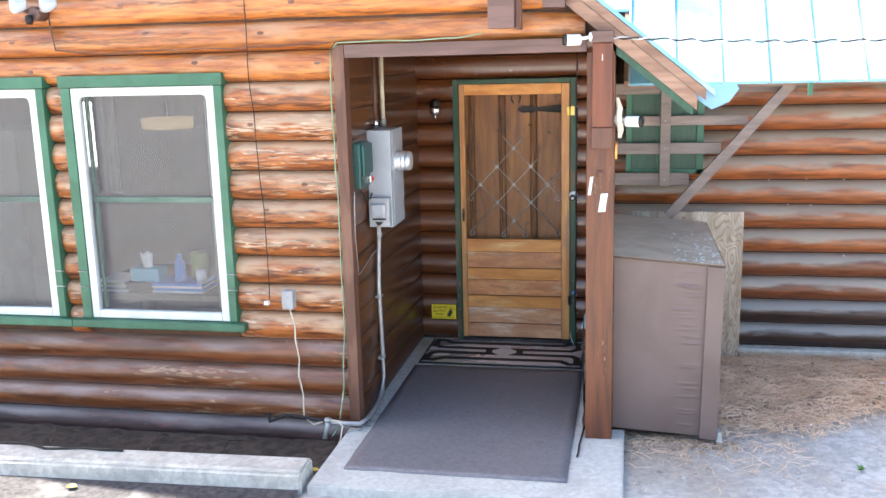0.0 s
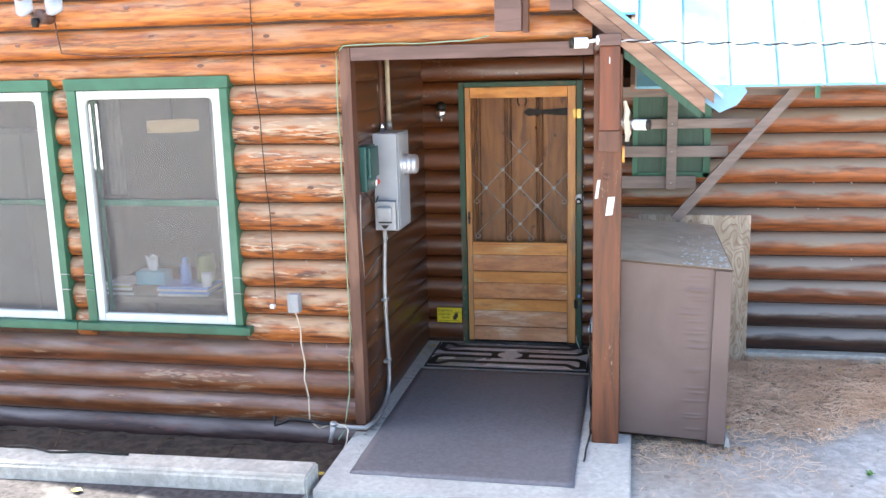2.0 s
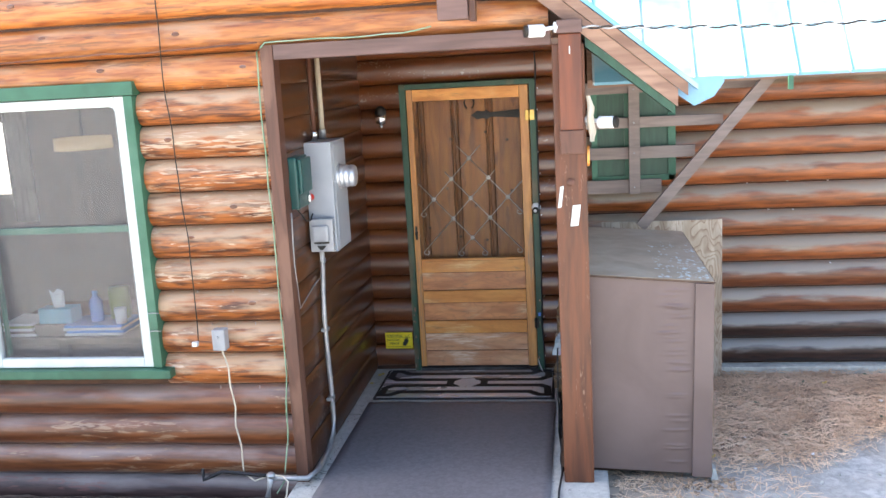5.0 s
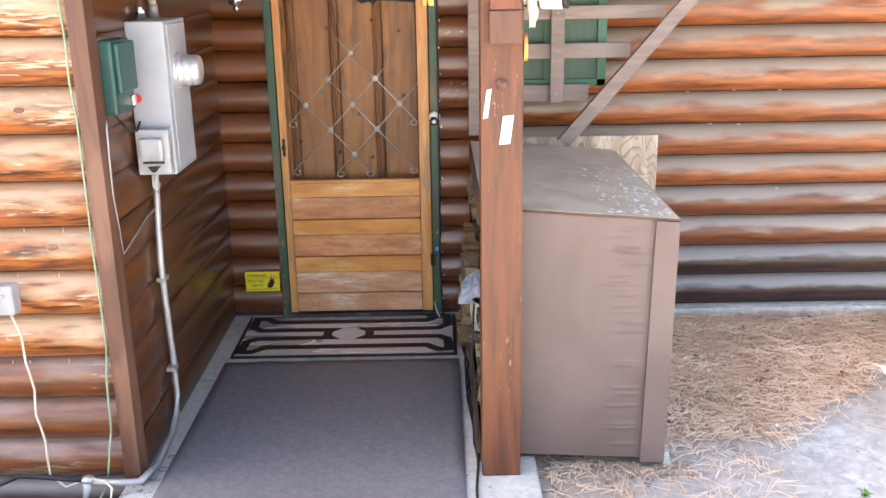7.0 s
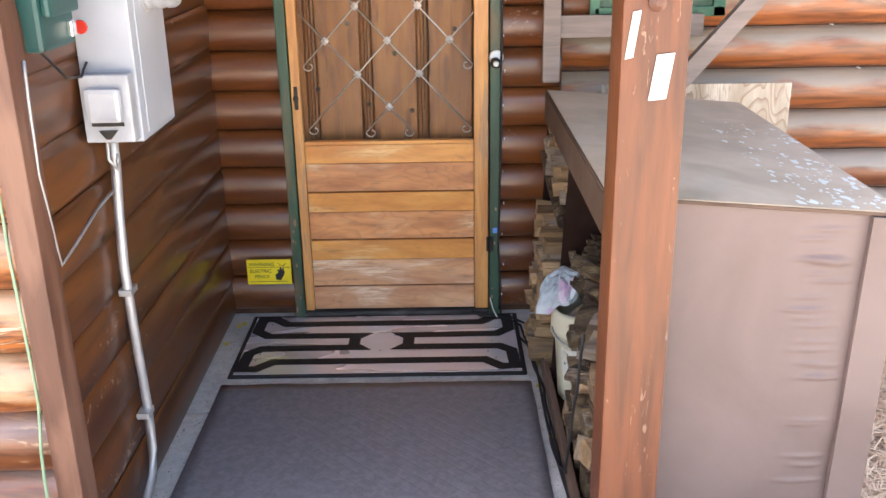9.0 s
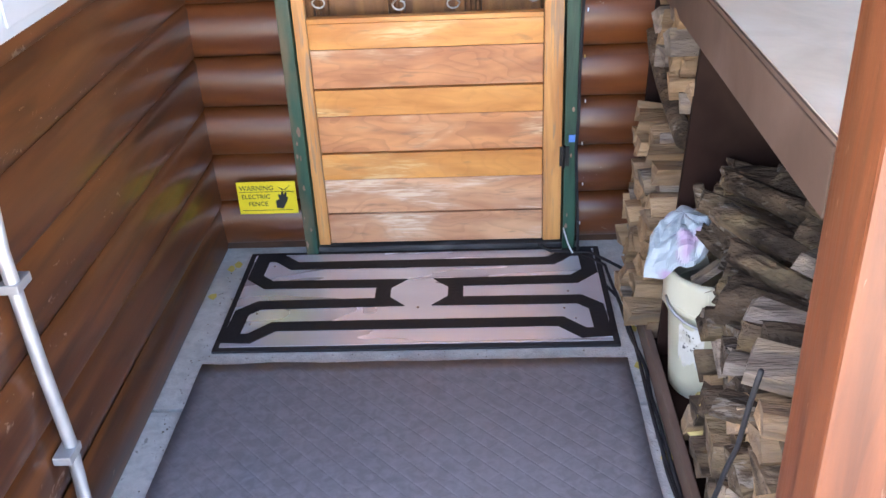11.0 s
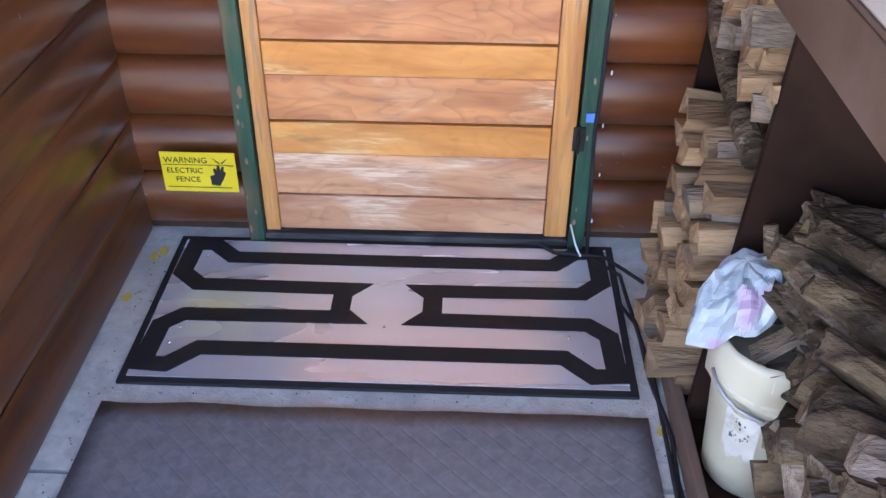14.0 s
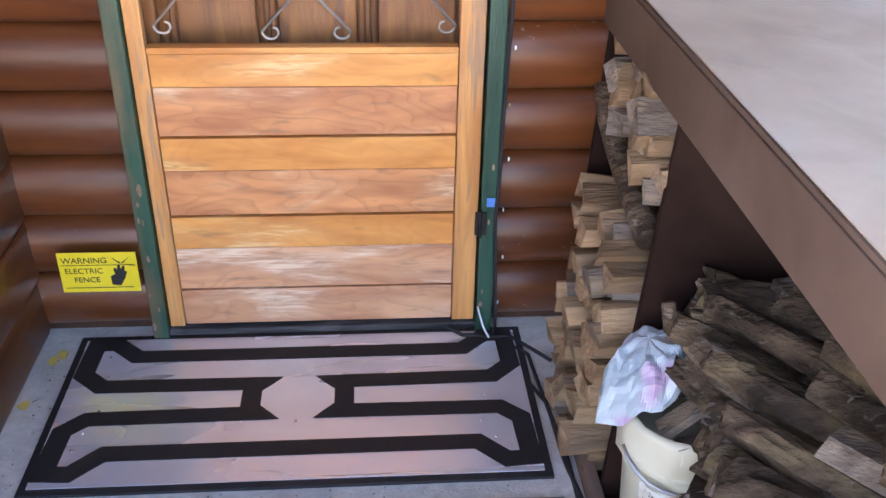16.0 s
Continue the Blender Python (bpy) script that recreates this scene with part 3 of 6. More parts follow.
for x0, x1, z0, z1 in ((-6.2, 0.04, -0.15, WZ[0]), (-6.2, W2[0], WZ[0], WZ[1]), (W2[1], W1[0], WZ[0], WZ[1]), (W1[1], 0.04, WZ[0], WZ[1]), (-6.2, 0.04, WZ[1], 2.32)):
    box(x0, x1, FRONT + 0.07, FRONT + 0.2, z0, z1, bm=core)
part("wall_core", core, "chink", wall_front)
part("gable_core", prism([(-6.15, 2.32), (1.58, 2.32), (-2.28, 5.44)], "y", FRONT + 0.05, FRONT + 0.2), "chink", wall_front)
seed = 0
for k in range(-1, 34):
    z = BASE + ROW * k
    zc = z + ROW / 2
    right = 0.045 if zc < 2.32 else min(1.56, 2.02 - (z + ROW - 2.03) / 0.81)
    left = -6.2 if zc < 2.32 else max(-6.2, -4.56 - right)
    if right - left < 0.5:
        break
    spans = [(left, right)]
    if WZ[0] < zc < WZ[1]:
        spans = [(left, W2[0] - 0.002), (W2[1] + 0.002, W1[0] - 0.002), (W1[1] + 0.002, right)]
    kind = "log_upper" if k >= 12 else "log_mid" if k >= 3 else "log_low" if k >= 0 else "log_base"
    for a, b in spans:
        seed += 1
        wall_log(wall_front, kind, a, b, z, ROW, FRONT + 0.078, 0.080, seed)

for x, z in ((-1.62, 2.40), (-1.15, 2.43), (-0.42, 2.41), (0.32, 2.44), (-2.05, 2.40), (-1.3, 2.60), (-0.85, 2.25), (-0.08, 2.23), (-1.95, 2.22), (-0.22, 2.58), (0.6, 2.60), (-0.52, 1.88), (-0.2, 1.52), (-0.45, 1.36), (-0.15, 1.0)):
    row = (z - BASE) % ROW / ROW * 2 - 1
    y = FRONT + 0.078 - 0.080 * math.sqrt(max(0.05, 1 - row * row)) - 0.0015
    bm = lathe([(0.016, 0.004), (0.014, 0.0), (0.006, -0.0015)], (x, y, z), "y", 12)
    bmesh.ops.scale(bm, vec=(1.4, 1, 0.8), verts=bm.verts, space=Matrix.Translation((-x, -y, -z)))
    part("knot", bm, "log_low", wall_front)

# the nook's side wall, the door wall and the wing
wall_nook = thing("wall_nook", (NOOK, 7.1, 0), "dark red-brown varnished log siding beside the entry", "wall", kind="structure")
part("wall_core", box(-0.12, NOOK - 0.03, FRONT + 0.2, 8.3, -0.1, 2.33), "chink", wall_nook)
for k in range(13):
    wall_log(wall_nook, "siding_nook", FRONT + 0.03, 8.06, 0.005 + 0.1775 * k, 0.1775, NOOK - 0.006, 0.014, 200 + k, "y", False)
wall_door = thing("wall_door", (0.8, BACK, 0), "red-brown varnished log wall round the entry door", "wall", kind="structure")
core = bmesh.new()
for x0, x1, z0, z1 in ((-0.12, 0.375, -0.1, 2.35), (1.30, 1.58, -0.1, 2.35), (0.375, 1.30, 2.06, 2.35)):
    box(x0, x1, BACK + 0.045, BACK + 0.2, z0, z1, bm=core)
part("wall_core", core, "chink", wall_door)
for k in range(14):
    z = 0.03 + 0.171 * (k - 0)
    for a, b in ([(NOOK - 0.02, 0.372), (1.308, 1.57)] if z + 0.08 < 2.06 else [(NOOK - 0.02, 1.57)]):
        seed += 1
        wall_log(wall_door, "log_nook", a, b, z, 0.171, BACK + 0.040, 0.054, seed, taper=False)
wall_wing = thing("wall_wing", (4, BACK, 0), "faded grey and orange half-round log wall of the side wing", "wall", kind="structure")
part("wall_core", box(1.58, 7.2, BACK + 0.11, BACK + 0.26, -0.2, 2.08), "chink", wall_wing)
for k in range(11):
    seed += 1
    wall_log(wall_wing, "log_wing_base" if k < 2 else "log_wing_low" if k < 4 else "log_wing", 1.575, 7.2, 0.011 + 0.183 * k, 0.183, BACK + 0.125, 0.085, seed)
tagged(part("foundation", box(1.60, 7.2, 8.052, 8.16, -0.16, 0.009, 0.006), "kerb"), "low grey concrete foundation edge under the wing wall", "foundation", kind="structure")

# nook opening trim and ceiling
tagged(part("trim_side", box(0.026, 0.092, FRONT - 0.035, FRONT + 0.06, 0.0, 2.33, 0.004), "trim"), "brown painted corner board of the entry nook", "trim", kind="structure")
tagged(part("trim_head", box(0.0945, 1.469, FRONT - 0.035, FRONT + 0.06, 2.255, 2.33, 0.004), "beam"), "brown painted board over the entry opening", "trim", kind="structure")
tagged(part("ceiling", box(-0.1, 1.62, FRONT + 0.062, 8.25, 2.335, 2.40), "log_nook"), "dark brown board ceiling of the entry nook", "ceiling", kind="structure")
back = bmesh.new()
box(-5.2, -5.05, FRONT + 0.2, 11.0, -0.2, 2.6, bm=back)
box(-6.2, -6.05, FRONT + 0.2, 11.0, -0.2, 2.4, bm=back)
box(-3.3, 7.2, 11.0, 11.15, -0.2, 3.4, bm=back)
box(7.05, 7.2, 8.32, 11.0, -0.2, 2.4, bm=back)
tagged(part("wall_rear", back, "chink"), "plain rear walls of the log cabin", "wall", kind="structure")

# main roof: gable towards the drive
# Ridge and west slope are unseen, placed so their shadow covers the kerb.
roof = thing("roof", (-2.28, 8, 5.5), "cabin gable roof with weathered rake boards and green underside", "roof", kind="structure")


def slope(x, off):
    return 2.528 - 0.82 * (x - 1.548) + off


for s in (1, -1):
    def mirror(pts):
        return [(x if s > 0 else -4.56 - x, z) for x, z in pts]

    def board(x_end, hi, lo):
        return mirror([(x_end, slope(x_end, hi)), (-2.28, slope(-2.28, hi)), (-2.28, slope(-2.28, lo)), (x_end, slope(x_end, lo))])

    part("roof_deck", prism(board(2.10, -0.03, -0.055), "y", 6.20, 11.3), "green_dark", roof, "green painted underside")
    part("metal_sheet", prism(board(2.15, 0.0, -0.026), "y", 6.14, 11.3), "roof_metal", roof)
    part("rake_board", prism(board(2.105, -0.030, -0.090), "y", 6.150, 6.168), "rake", roof)
    part("rake_board", prism(board(2.06, -0.093, -0.178), "y", 6.160, 6.194), "rake", roof)
part("soffit_board", prism([(2.04, slope(2.04, -0.18)), (1.63, slope(1.63, -0.18)), (1.63, slope(1.63, -0.225)), (2.04, slope(2.04, -0.225))], "y", 6.18, 6.42), "green_dark", roof, "green painted soffit board")

# wing roof: standing-seam metal, eave towards the drive
wing_roof = thing("roof_wing", (4.2, 9, 2.4), "pale blue metal roof with raised seams and painted-in sky reflections", "roof", kind="structure")
PITCH, RIDGE = 1.15, 10.0


def wing_z(y):
    return 2.03 + PITCH * (y - 7.70)


part("roof_deck", prism([(7.74, wing_z(7.74) - 0.03), (RIDGE, wing_z(RIDGE) - 0.03), (RIDGE, wing_z(RIDGE) - 0.08), (7.74, wing_z(7.74) - 0.08)], "x", 1.66, 7.4), "rake", wing_roof)
part("rear_slope", prism([(RIDGE, wing_z(RIDGE)), (11.6, 3.0), (11.6, 2.95), (RIDGE, wing_z(RIDGE) - 0.05)], "x", 1.66, 7.4), "roof_metal", wing_roof)
for i in range(18):
    x0 = 1.698 + 0.3115 * i
    part("metal_panel", prism([(7.70, wing_z(7.70)), (RIDGE, wing_z(RIDGE)), (RIDGE, wing_z(RIDGE) - 0.018), (7.70, wing_z(7.70) - 0.018)], "x", x0 + 0.002, x0 + 0.3095), "roof_metal", wing_roof)
    part("seam", prism([(7.68, wing_z(7.69) + 0.012), (RIDGE, wing_z(RIDGE) + 0.032), (RIDGE, wing_z(RIDGE)), (7.69, wing_z(7.69))], "x", x0 - 0.006, x0 + 0.006), "seam", wing_roof)
# the upper slope runs on behind the porch gable
for i in range(6):
    x0 = 1.698 - 0.3115 * (i + 1)
    part("metal_panel", prism([(8.16, wing_z(8.16)), (RIDGE, wing_z(RIDGE)), (RIDGE, wing_z(RIDGE) - 0.018), (8.16, wing_z(8.16) - 0.018)], "x", x0 + 0.002, x0 + 0.3095), "roof_metal", wing_roof)
    part("seam", prism([(8.16, wing_z(8.16) + 0.012), (RIDGE, wing_z(RIDGE) + 0.032), (RIDGE, wing_z(RIDGE)), (8.16, wing_z(8.16))], "x", x0 - 0.006, x0 + 0.006), "seam", wing_roof)

# kerb stop and soil strip
bm = prism([(5.345, -0.15), (5.362, 0.052), (5.380, 0.069), (5.548, 0.073), (5.566, 0.055), (5.575, -0.15)], "x", -4.2, -0.012)
bmesh.ops.bisect_plane(bm, geom=bm.verts[:] + bm.edges[:] + bm.faces[:], plane_co=(-1.2, 0, 0), plane_no=(1, 0, 0))
bmesh.ops.bevel(bm, geom=[e for e in bm.edges], offset=0.012, segments=2, affect="EDGES")
for v in bm.verts:
    v.co.y += 0.035 * v.co.x
tagged(part("kerb_stop", bm, "kerb"), "long worn concrete kerb stop before the log wall", "kerb")
bm = bmesh.new()
nx, ny = 120, 14
g = [[bm.verts.new((-5.0 + 5.03 * i / nx, 5.62 + 0.62 * j / ny, -0.115 + 0.022 * noise.noise(Vector((i * 0.45, j * 0.6, 0))) + 0.012 * noise.noise(Vector((i * 1.4, j * 1.7, 3))))) for i in range(nx + 1)] for j in range(ny + 1)]
for r0, r1 in zip(g, g[1:]):
    for i in range(nx):
        bm.faces.new((r0[i], r0[i + 1], r1[i + 1], r1[i]))
tagged(part("soil", bm, "soil", smooth=True), "dark damp soil between kerb and log wall", "soil", kind="stuff")


# ---- the entry door ----
door = thing("door_1", (0.84, BACK, 0), "pine screen door with scrolled metal grille, shut", "door", kind="structure")
jamb = part("door_frame", box(0.37, 0.412, BACK - 0.03, BACK + 0.12, 0.0, 2.075, 0.004), "green_dark", door, "dark green jamb")
jamb_far = part("door_frame", box(1.268, 1.31, BACK - 0.03, BACK + 0.12, 0.0, 2.075, 0.004), "green_dark", door, "dark green jamb")
part("door_frame", box(0.4125, 1.2675, BACK - 0.03, BACK + 0.12, 2.04, 2.075, 0.004), "green_dark", door, "dark green head")
part("threshold", box(0.38, 1.30, BACK - 0.014, BACK + 0.10, 0.0, 0.026, 0.005), "sill", door, "worn blackened wooden sill")
SX0, SX1 = 0.416, 1.262
y0, y1 = BACK - 0.012, BACK + 0.022
part("stile", box(SX0, 0.456, y0, y1, 0.036, 2.036, 0.004), "pine", door)
part("stile", box(1.20, SX1, y0, y1, 0.036, 2.036, 0.004), "pine", door)
part("top_rail", box(0.458, 1.198, y0, y1, 1.955, 2.036, 0.004), "slat", door)
part("glazing_bead", box(0.458, 1.198, y0 - 0.004, y1, 0.822, 0.838, 0.003), "slat", door)
for z0, z1, kind in ((0.737, 0.820, "slat"), (0.608, 0.735, "slat_red"), (0.513, 0.602, "slat"), (0.384, 0.511, "slat_red"), (0.285, 0.378, "slat"), (0.157, 0.283, "slat_worn"), (0.040, 0.151, "slat_worn")):
    part("board", box(0.458, 1.198, y0 + (0.003 if kind == "slat" else 0.006), y1 - 0.004, z0, z1, 0.003), kind, door)
part("panel_back", box(0.458, 1.198, y1 - 0.003, y1 + 0.004, 0.04, 0.82), "iron", door)
ob = part("screen", box(0.452, 1.204, BACK + 0.006, BACK + 0.0075, 0.83, 1.96), "door_screen", door, "dark fly screen")
ob.visible_shadow = False
# grille
DX, DZ, CX, TOP = 0.131, 0.141, 0.835, 1.55
nodes = [(0, 0), (-1, 1), (1, 1), (-2, 2), (0, 2), (2, 2), (-1, 3), (1, 3), (0, 4)]
GY = BACK - 0.004


def rod(i0, j0, i1, j1):
    return tube([(CX + DX * i0, GY, TOP - DZ * j0), (CX + DX * (i0 + i1) / 2, GY - 0.003, TOP - DZ * (j0 + j1) / 2), (CX + DX * i1, GY, TOP - DZ * j1)], 0.0035, 6)


for i0, j0, i1, j1 in ((0, 0, 2.75, 2.75), (-1.35, 0.65, 2.7, 4.7), (-2.8, 1.2, 0.8, 4.8), (0, 0, -0.6, -0.6), (0, 0, -2.75, 2.75), (1.35, 0.65, -2.7, 4.7), (2.8, 1.2, -0.8, 4.8), (0, 0, 0.6, -0.6)):
    part("grille_rod", rod(i0, j0, i1, j1), "pewter", door, smooth=True)
for i, j in nodes:
    bm = bmesh.new()
    for a in range(4):
        an = a * math.pi / 2
        c, s = math.cos(an), math.sin(an)
        cx, cz = CX + DX * i, TOP - DZ * j
        vs = [bm.verts.new((cx + u * c - v * s, GY - 0.006 - w, cz + u * s + v * c)) for u, v, w in ((0, 0, 0.006), (0.010, 0.009, 0.002), (0.019, 0, 0), (0.010, -0.009, 0.002))]
        bm.faces.new(vs)
    part("rosette", bm, "pewter", door)
for i, j, s in ((2.7, 4.7, -1), (0.8, 4.8, -1), (-2.7, 4.7, 1), (-0.8, 4.8, 1), (2.75, 2.75, -1), (-2.75, 2.75, 1)):
    cx, cz = CX + DX * i, TOP - DZ * j
    pts = [(cx + s * (0.024 - r * math.cos(a)), GY, cz - r * math.sin(a) * 0.9) for a, r in ((0.12 * q * math.pi, 0.024 * (1 - q * 0.045)) for q in range(13))]
    part("scroll", tube(pts, 0.003, 6), "pewter", door, smooth=True)
pull = part("pull", lathe([(0.004, -0.004), (0.012, 0.0), (0.012, 0.008), (0.005, 0.012)], (0.436, y0 - 0.012, 1.03), "y", 12), "iron", door, "black iron pull")
part("pull_plate", box(0.428, 0.444, y0 - 0.004, y0, 0.98, 1.08, 0.002), "iron", pull)
for z in (1.83, 0.36):
    leaf = part("hinge", box(1.238 if z > 1 else 1.252, 1.300 if z > 1 else 1.284, y0 - 0.024, y0 - 0.019, z - 0.035, z + 0.035, 0.002), "brass" if z > 1 else "iron", door, "brass butterfly hinge" if z > 1 else "rusty black hinge")
    part("hinge_pin", tube([(1.266, y0 - 0.026, z - 0.04), (1.266, y0 - 0.026, z + 0.04)], 0.005, 8), "brass" if z > 1 else "iron", leaf, smooth=True)
rc = random.Random(12)
for i in range(12):
    x, z, r = (0.391 if i < 8 else 1.289) + rc.uniform(-0.014, 0.014), 0.05 + 0.5 * rc.random() ** 2, rc.uniform(0.003, 0.011)
    bm = bmesh.new()
    bm.faces.new([bm.verts.new((x + r * 0.6 * rc.uniform(0.5, 1.3) * math.cos(q), BACK - 0.0308, z + r * rc.uniform(0.8, 2.2) * math.sin(q))) for q in (2 * math.pi * k / 8 for k in range(8))])
    part("paint_chip", bm, "rake", jamb if i < 8 else jamb_far, "bare red-brown wood under chipped green paint")
# the plank door behind it
inner = thing("door_2", (0.84, BACK + 0.1, 0), "knotty pine plank door with a black strap hinge", "door", kind="structure")
for x0, x1 in ((0.414, 0.470), (0.520, 0.710), (0.762, 0.954), (1.006, 1.196), (1.246, 1.266)):
    part("plank", box(x0 + 0.001, x1 - 0.001, BACK + 0.085, BACK + 0.115, 0.036, 2.036, 0.005), "plank", inner)
for x0 in (0.470, 0.710, 0.954, 1.196):
    bm = prism([(x0 + 0.001, BACK + 0.112), (x0 + 0.001, BACK + 0.098), (x0 + 0.007, BACK + 0.091), (x0 + 0.016, BACK + 0.089), (x0 + 0.022, BACK + 0.097), (x0 + 0.029, BACK + 0.097), (x0 + 0.035, BACK + 0.089), (x0 + 0.044, BACK + 0.091), (x0 + 0.050, BACK + 0.098), (x0 + 0.050, BACK + 0.112)], "z", 0.036, 2.036)
    part("beaded_strip", bm, "plank_bead", inner, "darker beaded joint strip")
part("door_back", box(0.413, 1.267, BACK + 0.117, BACK + 0.13, 0.036, 2.036), "iron", inner)
part("strap_hinge", prism([(1.22, 1.872), (0.99, 1.855), (0.965, 1.875), (0.94, 1.862), (0.90, 1.872), (0.855, 1.84), (0.90, 1.808), (0.94, 1.818), (0.965, 1.805), (0.99, 1.825), (1.22, 1.808)], "y", BACK + 0.074, BACK + 0.084), "iron", inner, "black iron strap hinge")
part("horseshoe", tube([(0.845 + 0.034 * math.sin(a), BACK + 0.078, 1.925 + 0.04 * math.cos(a)) for a in (0.5 + 0.26 * q - math.pi + 0.0 for q in range(21))], 0.006, 6), "iron", inner, "iron horseshoe", smooth=True)
for i, (x, z) in enumerate(((0.50, 1.72), (0.52, 1.05), (0.70, 1.68), (0.74, 0.98), (0.86, 1.20), (0.95, 1.72), (0.93, 0.95), (1.10, 1.66), (1.12, 1.30), (0.66, 1.33), (1.05, 1.02))):
    part("knot", lathe([(0.011, 0), (0.009, 0.0015)], (x, BACK + 0.0845, z), "y", 10), "bark", inner)


# ---- windows ----
def window(name, x0, x1, label):
    w = thing(name, ((x0 + x1) / 2, FRONT, WZ[0]), label, "window", kind="structure")
    z0, z1, f = WZ[0], WZ[1], FRONT - 0.02
    part("casing", box(x0, x0 + 0.062, f, FRONT + 0.12, z0 + 0.052, z1 - 0.072, 0.004), "green", w)
    part("casing", box(x1 - 0.05, x1, f, FRONT + 0.12, z0 + 0.052, z1 - 0.072, 0.004), "green", w)
    part("casing", box(x0 - 0.01, x1 + 0.01, f - 0.006, FRONT + 0.12, z1 - 0.07, z1, 0.004), "green", w)
    part("window_sill", box(x0 - 0.06, x1 + 0.06, f - 0.04, FRONT + 0.12, z0, z0 + 0.05, 0.006), "green", w)
    a, b, c, d = x0 + 0.064, x1 - 0.052, z0 + 0.054, z1 - 0.074
    t = 0.052
    part("window_frame", box(a, a + t, f + 0.008, f + 0.05, c, d, 0.006), "white", w)
    part("window_frame", box(b - t, b, f + 0.008, f + 0.05, c, d, 0.006), "white", w)
    head = part("window_frame", box(a + t + 0.001, b - t - 0.001, f + 0.008, f + 0.05, d - t, d, 0.006), "white", w)
    part("window_frame", box(a + t + 0.001, b - t - 0.001, f + 0.008, f + 0.05, c, c + t, 0.006), "white", w)
    for sx, sz in ((a + t, d - t), (b - t, d - t)):
        q = 0.03 if sx < (a + b) / 2 else -0.03
        part("corner_fillet", prism([(sx, sz), (sx + q, sz), (sx + 0.3 * q, sz - 0.009), (sx, sz - 0.03)], "y", f + 0.010, f + 0.045), "white", head)
    zm = 1.415
    part("meeting_rail", box(a + t, b - t, f + 0.066, f + 0.10, zm - 0.018, zm + 0.018, 0.003), "green", w)
    part("sash_stile", box(a + t, a + t + 0.014, f + 0.066, f + 0.10, c + t, d - t, 0.003), "green", w)
    for lo, hi, back in ((c + t, zm, 0.0), (zm, d - t, 0.004)):
        ob = part("pane", box(a + t - 0.005, b - t + 0.005, f + 0.108 + back, f + 0.112 + back, lo, hi), "glass", w)
        ob.visible_shadow = False
    ob = part("screen", box(a + t - 0.004, b - t + 0.004, f + 0.030, f + 0.0312, c + t - 0.004, d - t + 0.004), "screen", w, "grey fly screen")
    ob.visible_shadow = False
    for x in (x0 + 0.03, x1 - 0.012):
        for z in (0.86, 0.96):
            part("hook", tube([(x - 0.03, f - 0.006, z), (x, f - 0.012, z + 0.004), (x + 0.03, f - 0.004, z - 0.002)], 0.003, 6), "zinc", w, smooth=True)
    return w


window("window_1", W1[0], W1[1], "screened sash window with green casing and white frame")
window("window_2", W2[0], W2[1], "screened sash window with green casing beside its twin")

# ---- the room behind the windows ----
room = bmesh.new()
box(-5.0, -4.92, FRONT + 0.2, 9.6, -0.1, 2.5, bm=room)
box(-4.92, -0.13, 9.55, 9.63, -0.1, 1.24, bm=room)
box(-4.92, -3.80, 9.55, 9.63, 1.24, 2.5, bm=room)
box(-3.62, -0.13, 9.55, 9.63, 1.24, 2.5, bm=room)
box(-3.80, -3.62, 9.55, 9.63, 1.90, 2.5, bm=room)
tagged(part("wall_room", room, "room"), "dim wood-panelled walls of the room inside", "wall", kind="structure")
tagged(part("floor_room", box(-4.92, -0.13, FRONT + 0.2, 9.55, -0.1, 0.0), "room"), "dark wooden floor of the room inside", "floor", kind="structure")
tagged(part("ceiling_room", box(-5.0, -0.13, FRONT + 0.2, 9.63, 2.5, 2.56), "room"), "dark board ceiling of the room inside", "ceiling", kind="structure")


def hanging_cloth(x0, x1, y, z0, z1, folds, deep):
    bm = bmesh.new()
    n = folds * 6
    rows = [[bm.verts.new((x0 + (x1 - x0) * i / n, y + s + deep * math.sin(i / n * folds * 2 * math.pi), z)) for i in range(n + 1)] for s in (0, 0.006) for z in (z0, z1)]
    for a, b in ((0, 1), (2, 3), (0, 2), (1, 3)):
        for i in range(n):
            bm.faces.new((rows[a][i], rows[a][i + 1], rows[b][i + 1], rows[b][i]))
    return bm


tagged(part("curtain", hanging_cloth(-0.93, -0.74, 6.46, 0.66, 2.2, 3, 0.012), "curtain", smooth=True), "grey cloth curtain drawn aside inside the window", "curtain")
tagged(part("curtain", hanging_cloth(-3.52, -3.30, 9.42, 1.0, 2.3, 4, 0.02), "curtain", smooth=True), "pale cloth curtain hanging on the far wall inside", "curtain")
table = thing("table", (-1.35, 6.95, 0), "dark wooden table under the window inside", "table")
part("tabletop", box(-2.0, -0.74, 6.48, 7.4, 0.70, 0.74, 0.006), "room", table)
for x in (-1.94, -0.80):
    for y in (6.54, 7.34):
        part("leg", box(x - 0.03, x + 0.03, y - 0.03, y + 0.03, 0.0, 0.70, 0.004), "room", table)
tb = thing("tissue_box", (-1.5, 6.6, 0.795), "blue card tissue box with a white tissue", "tissue box")
part("carton", box(-1.61, -1.40, 6.56, 6.68, 0.805, 0.895, 0.004), "tissue", tb)
bm = bmesh.new()
ring = [bm.verts.new((-1.505 + 0.035 * math.cos(a), 6.62 + 0.02 * math.sin(a), 0.895)) for a in (i * math.pi / 4 for i in range(8))]
top = [bm.verts.new((-1.51 + (0.045 + 0.015 * (i % 2)) * math.cos(a), 6.62 + 0.012 * math.sin(a), 0.965 + 0.02 * (i % 3))) for i, a in ((i, i * math.pi / 4) for i in range(8))]
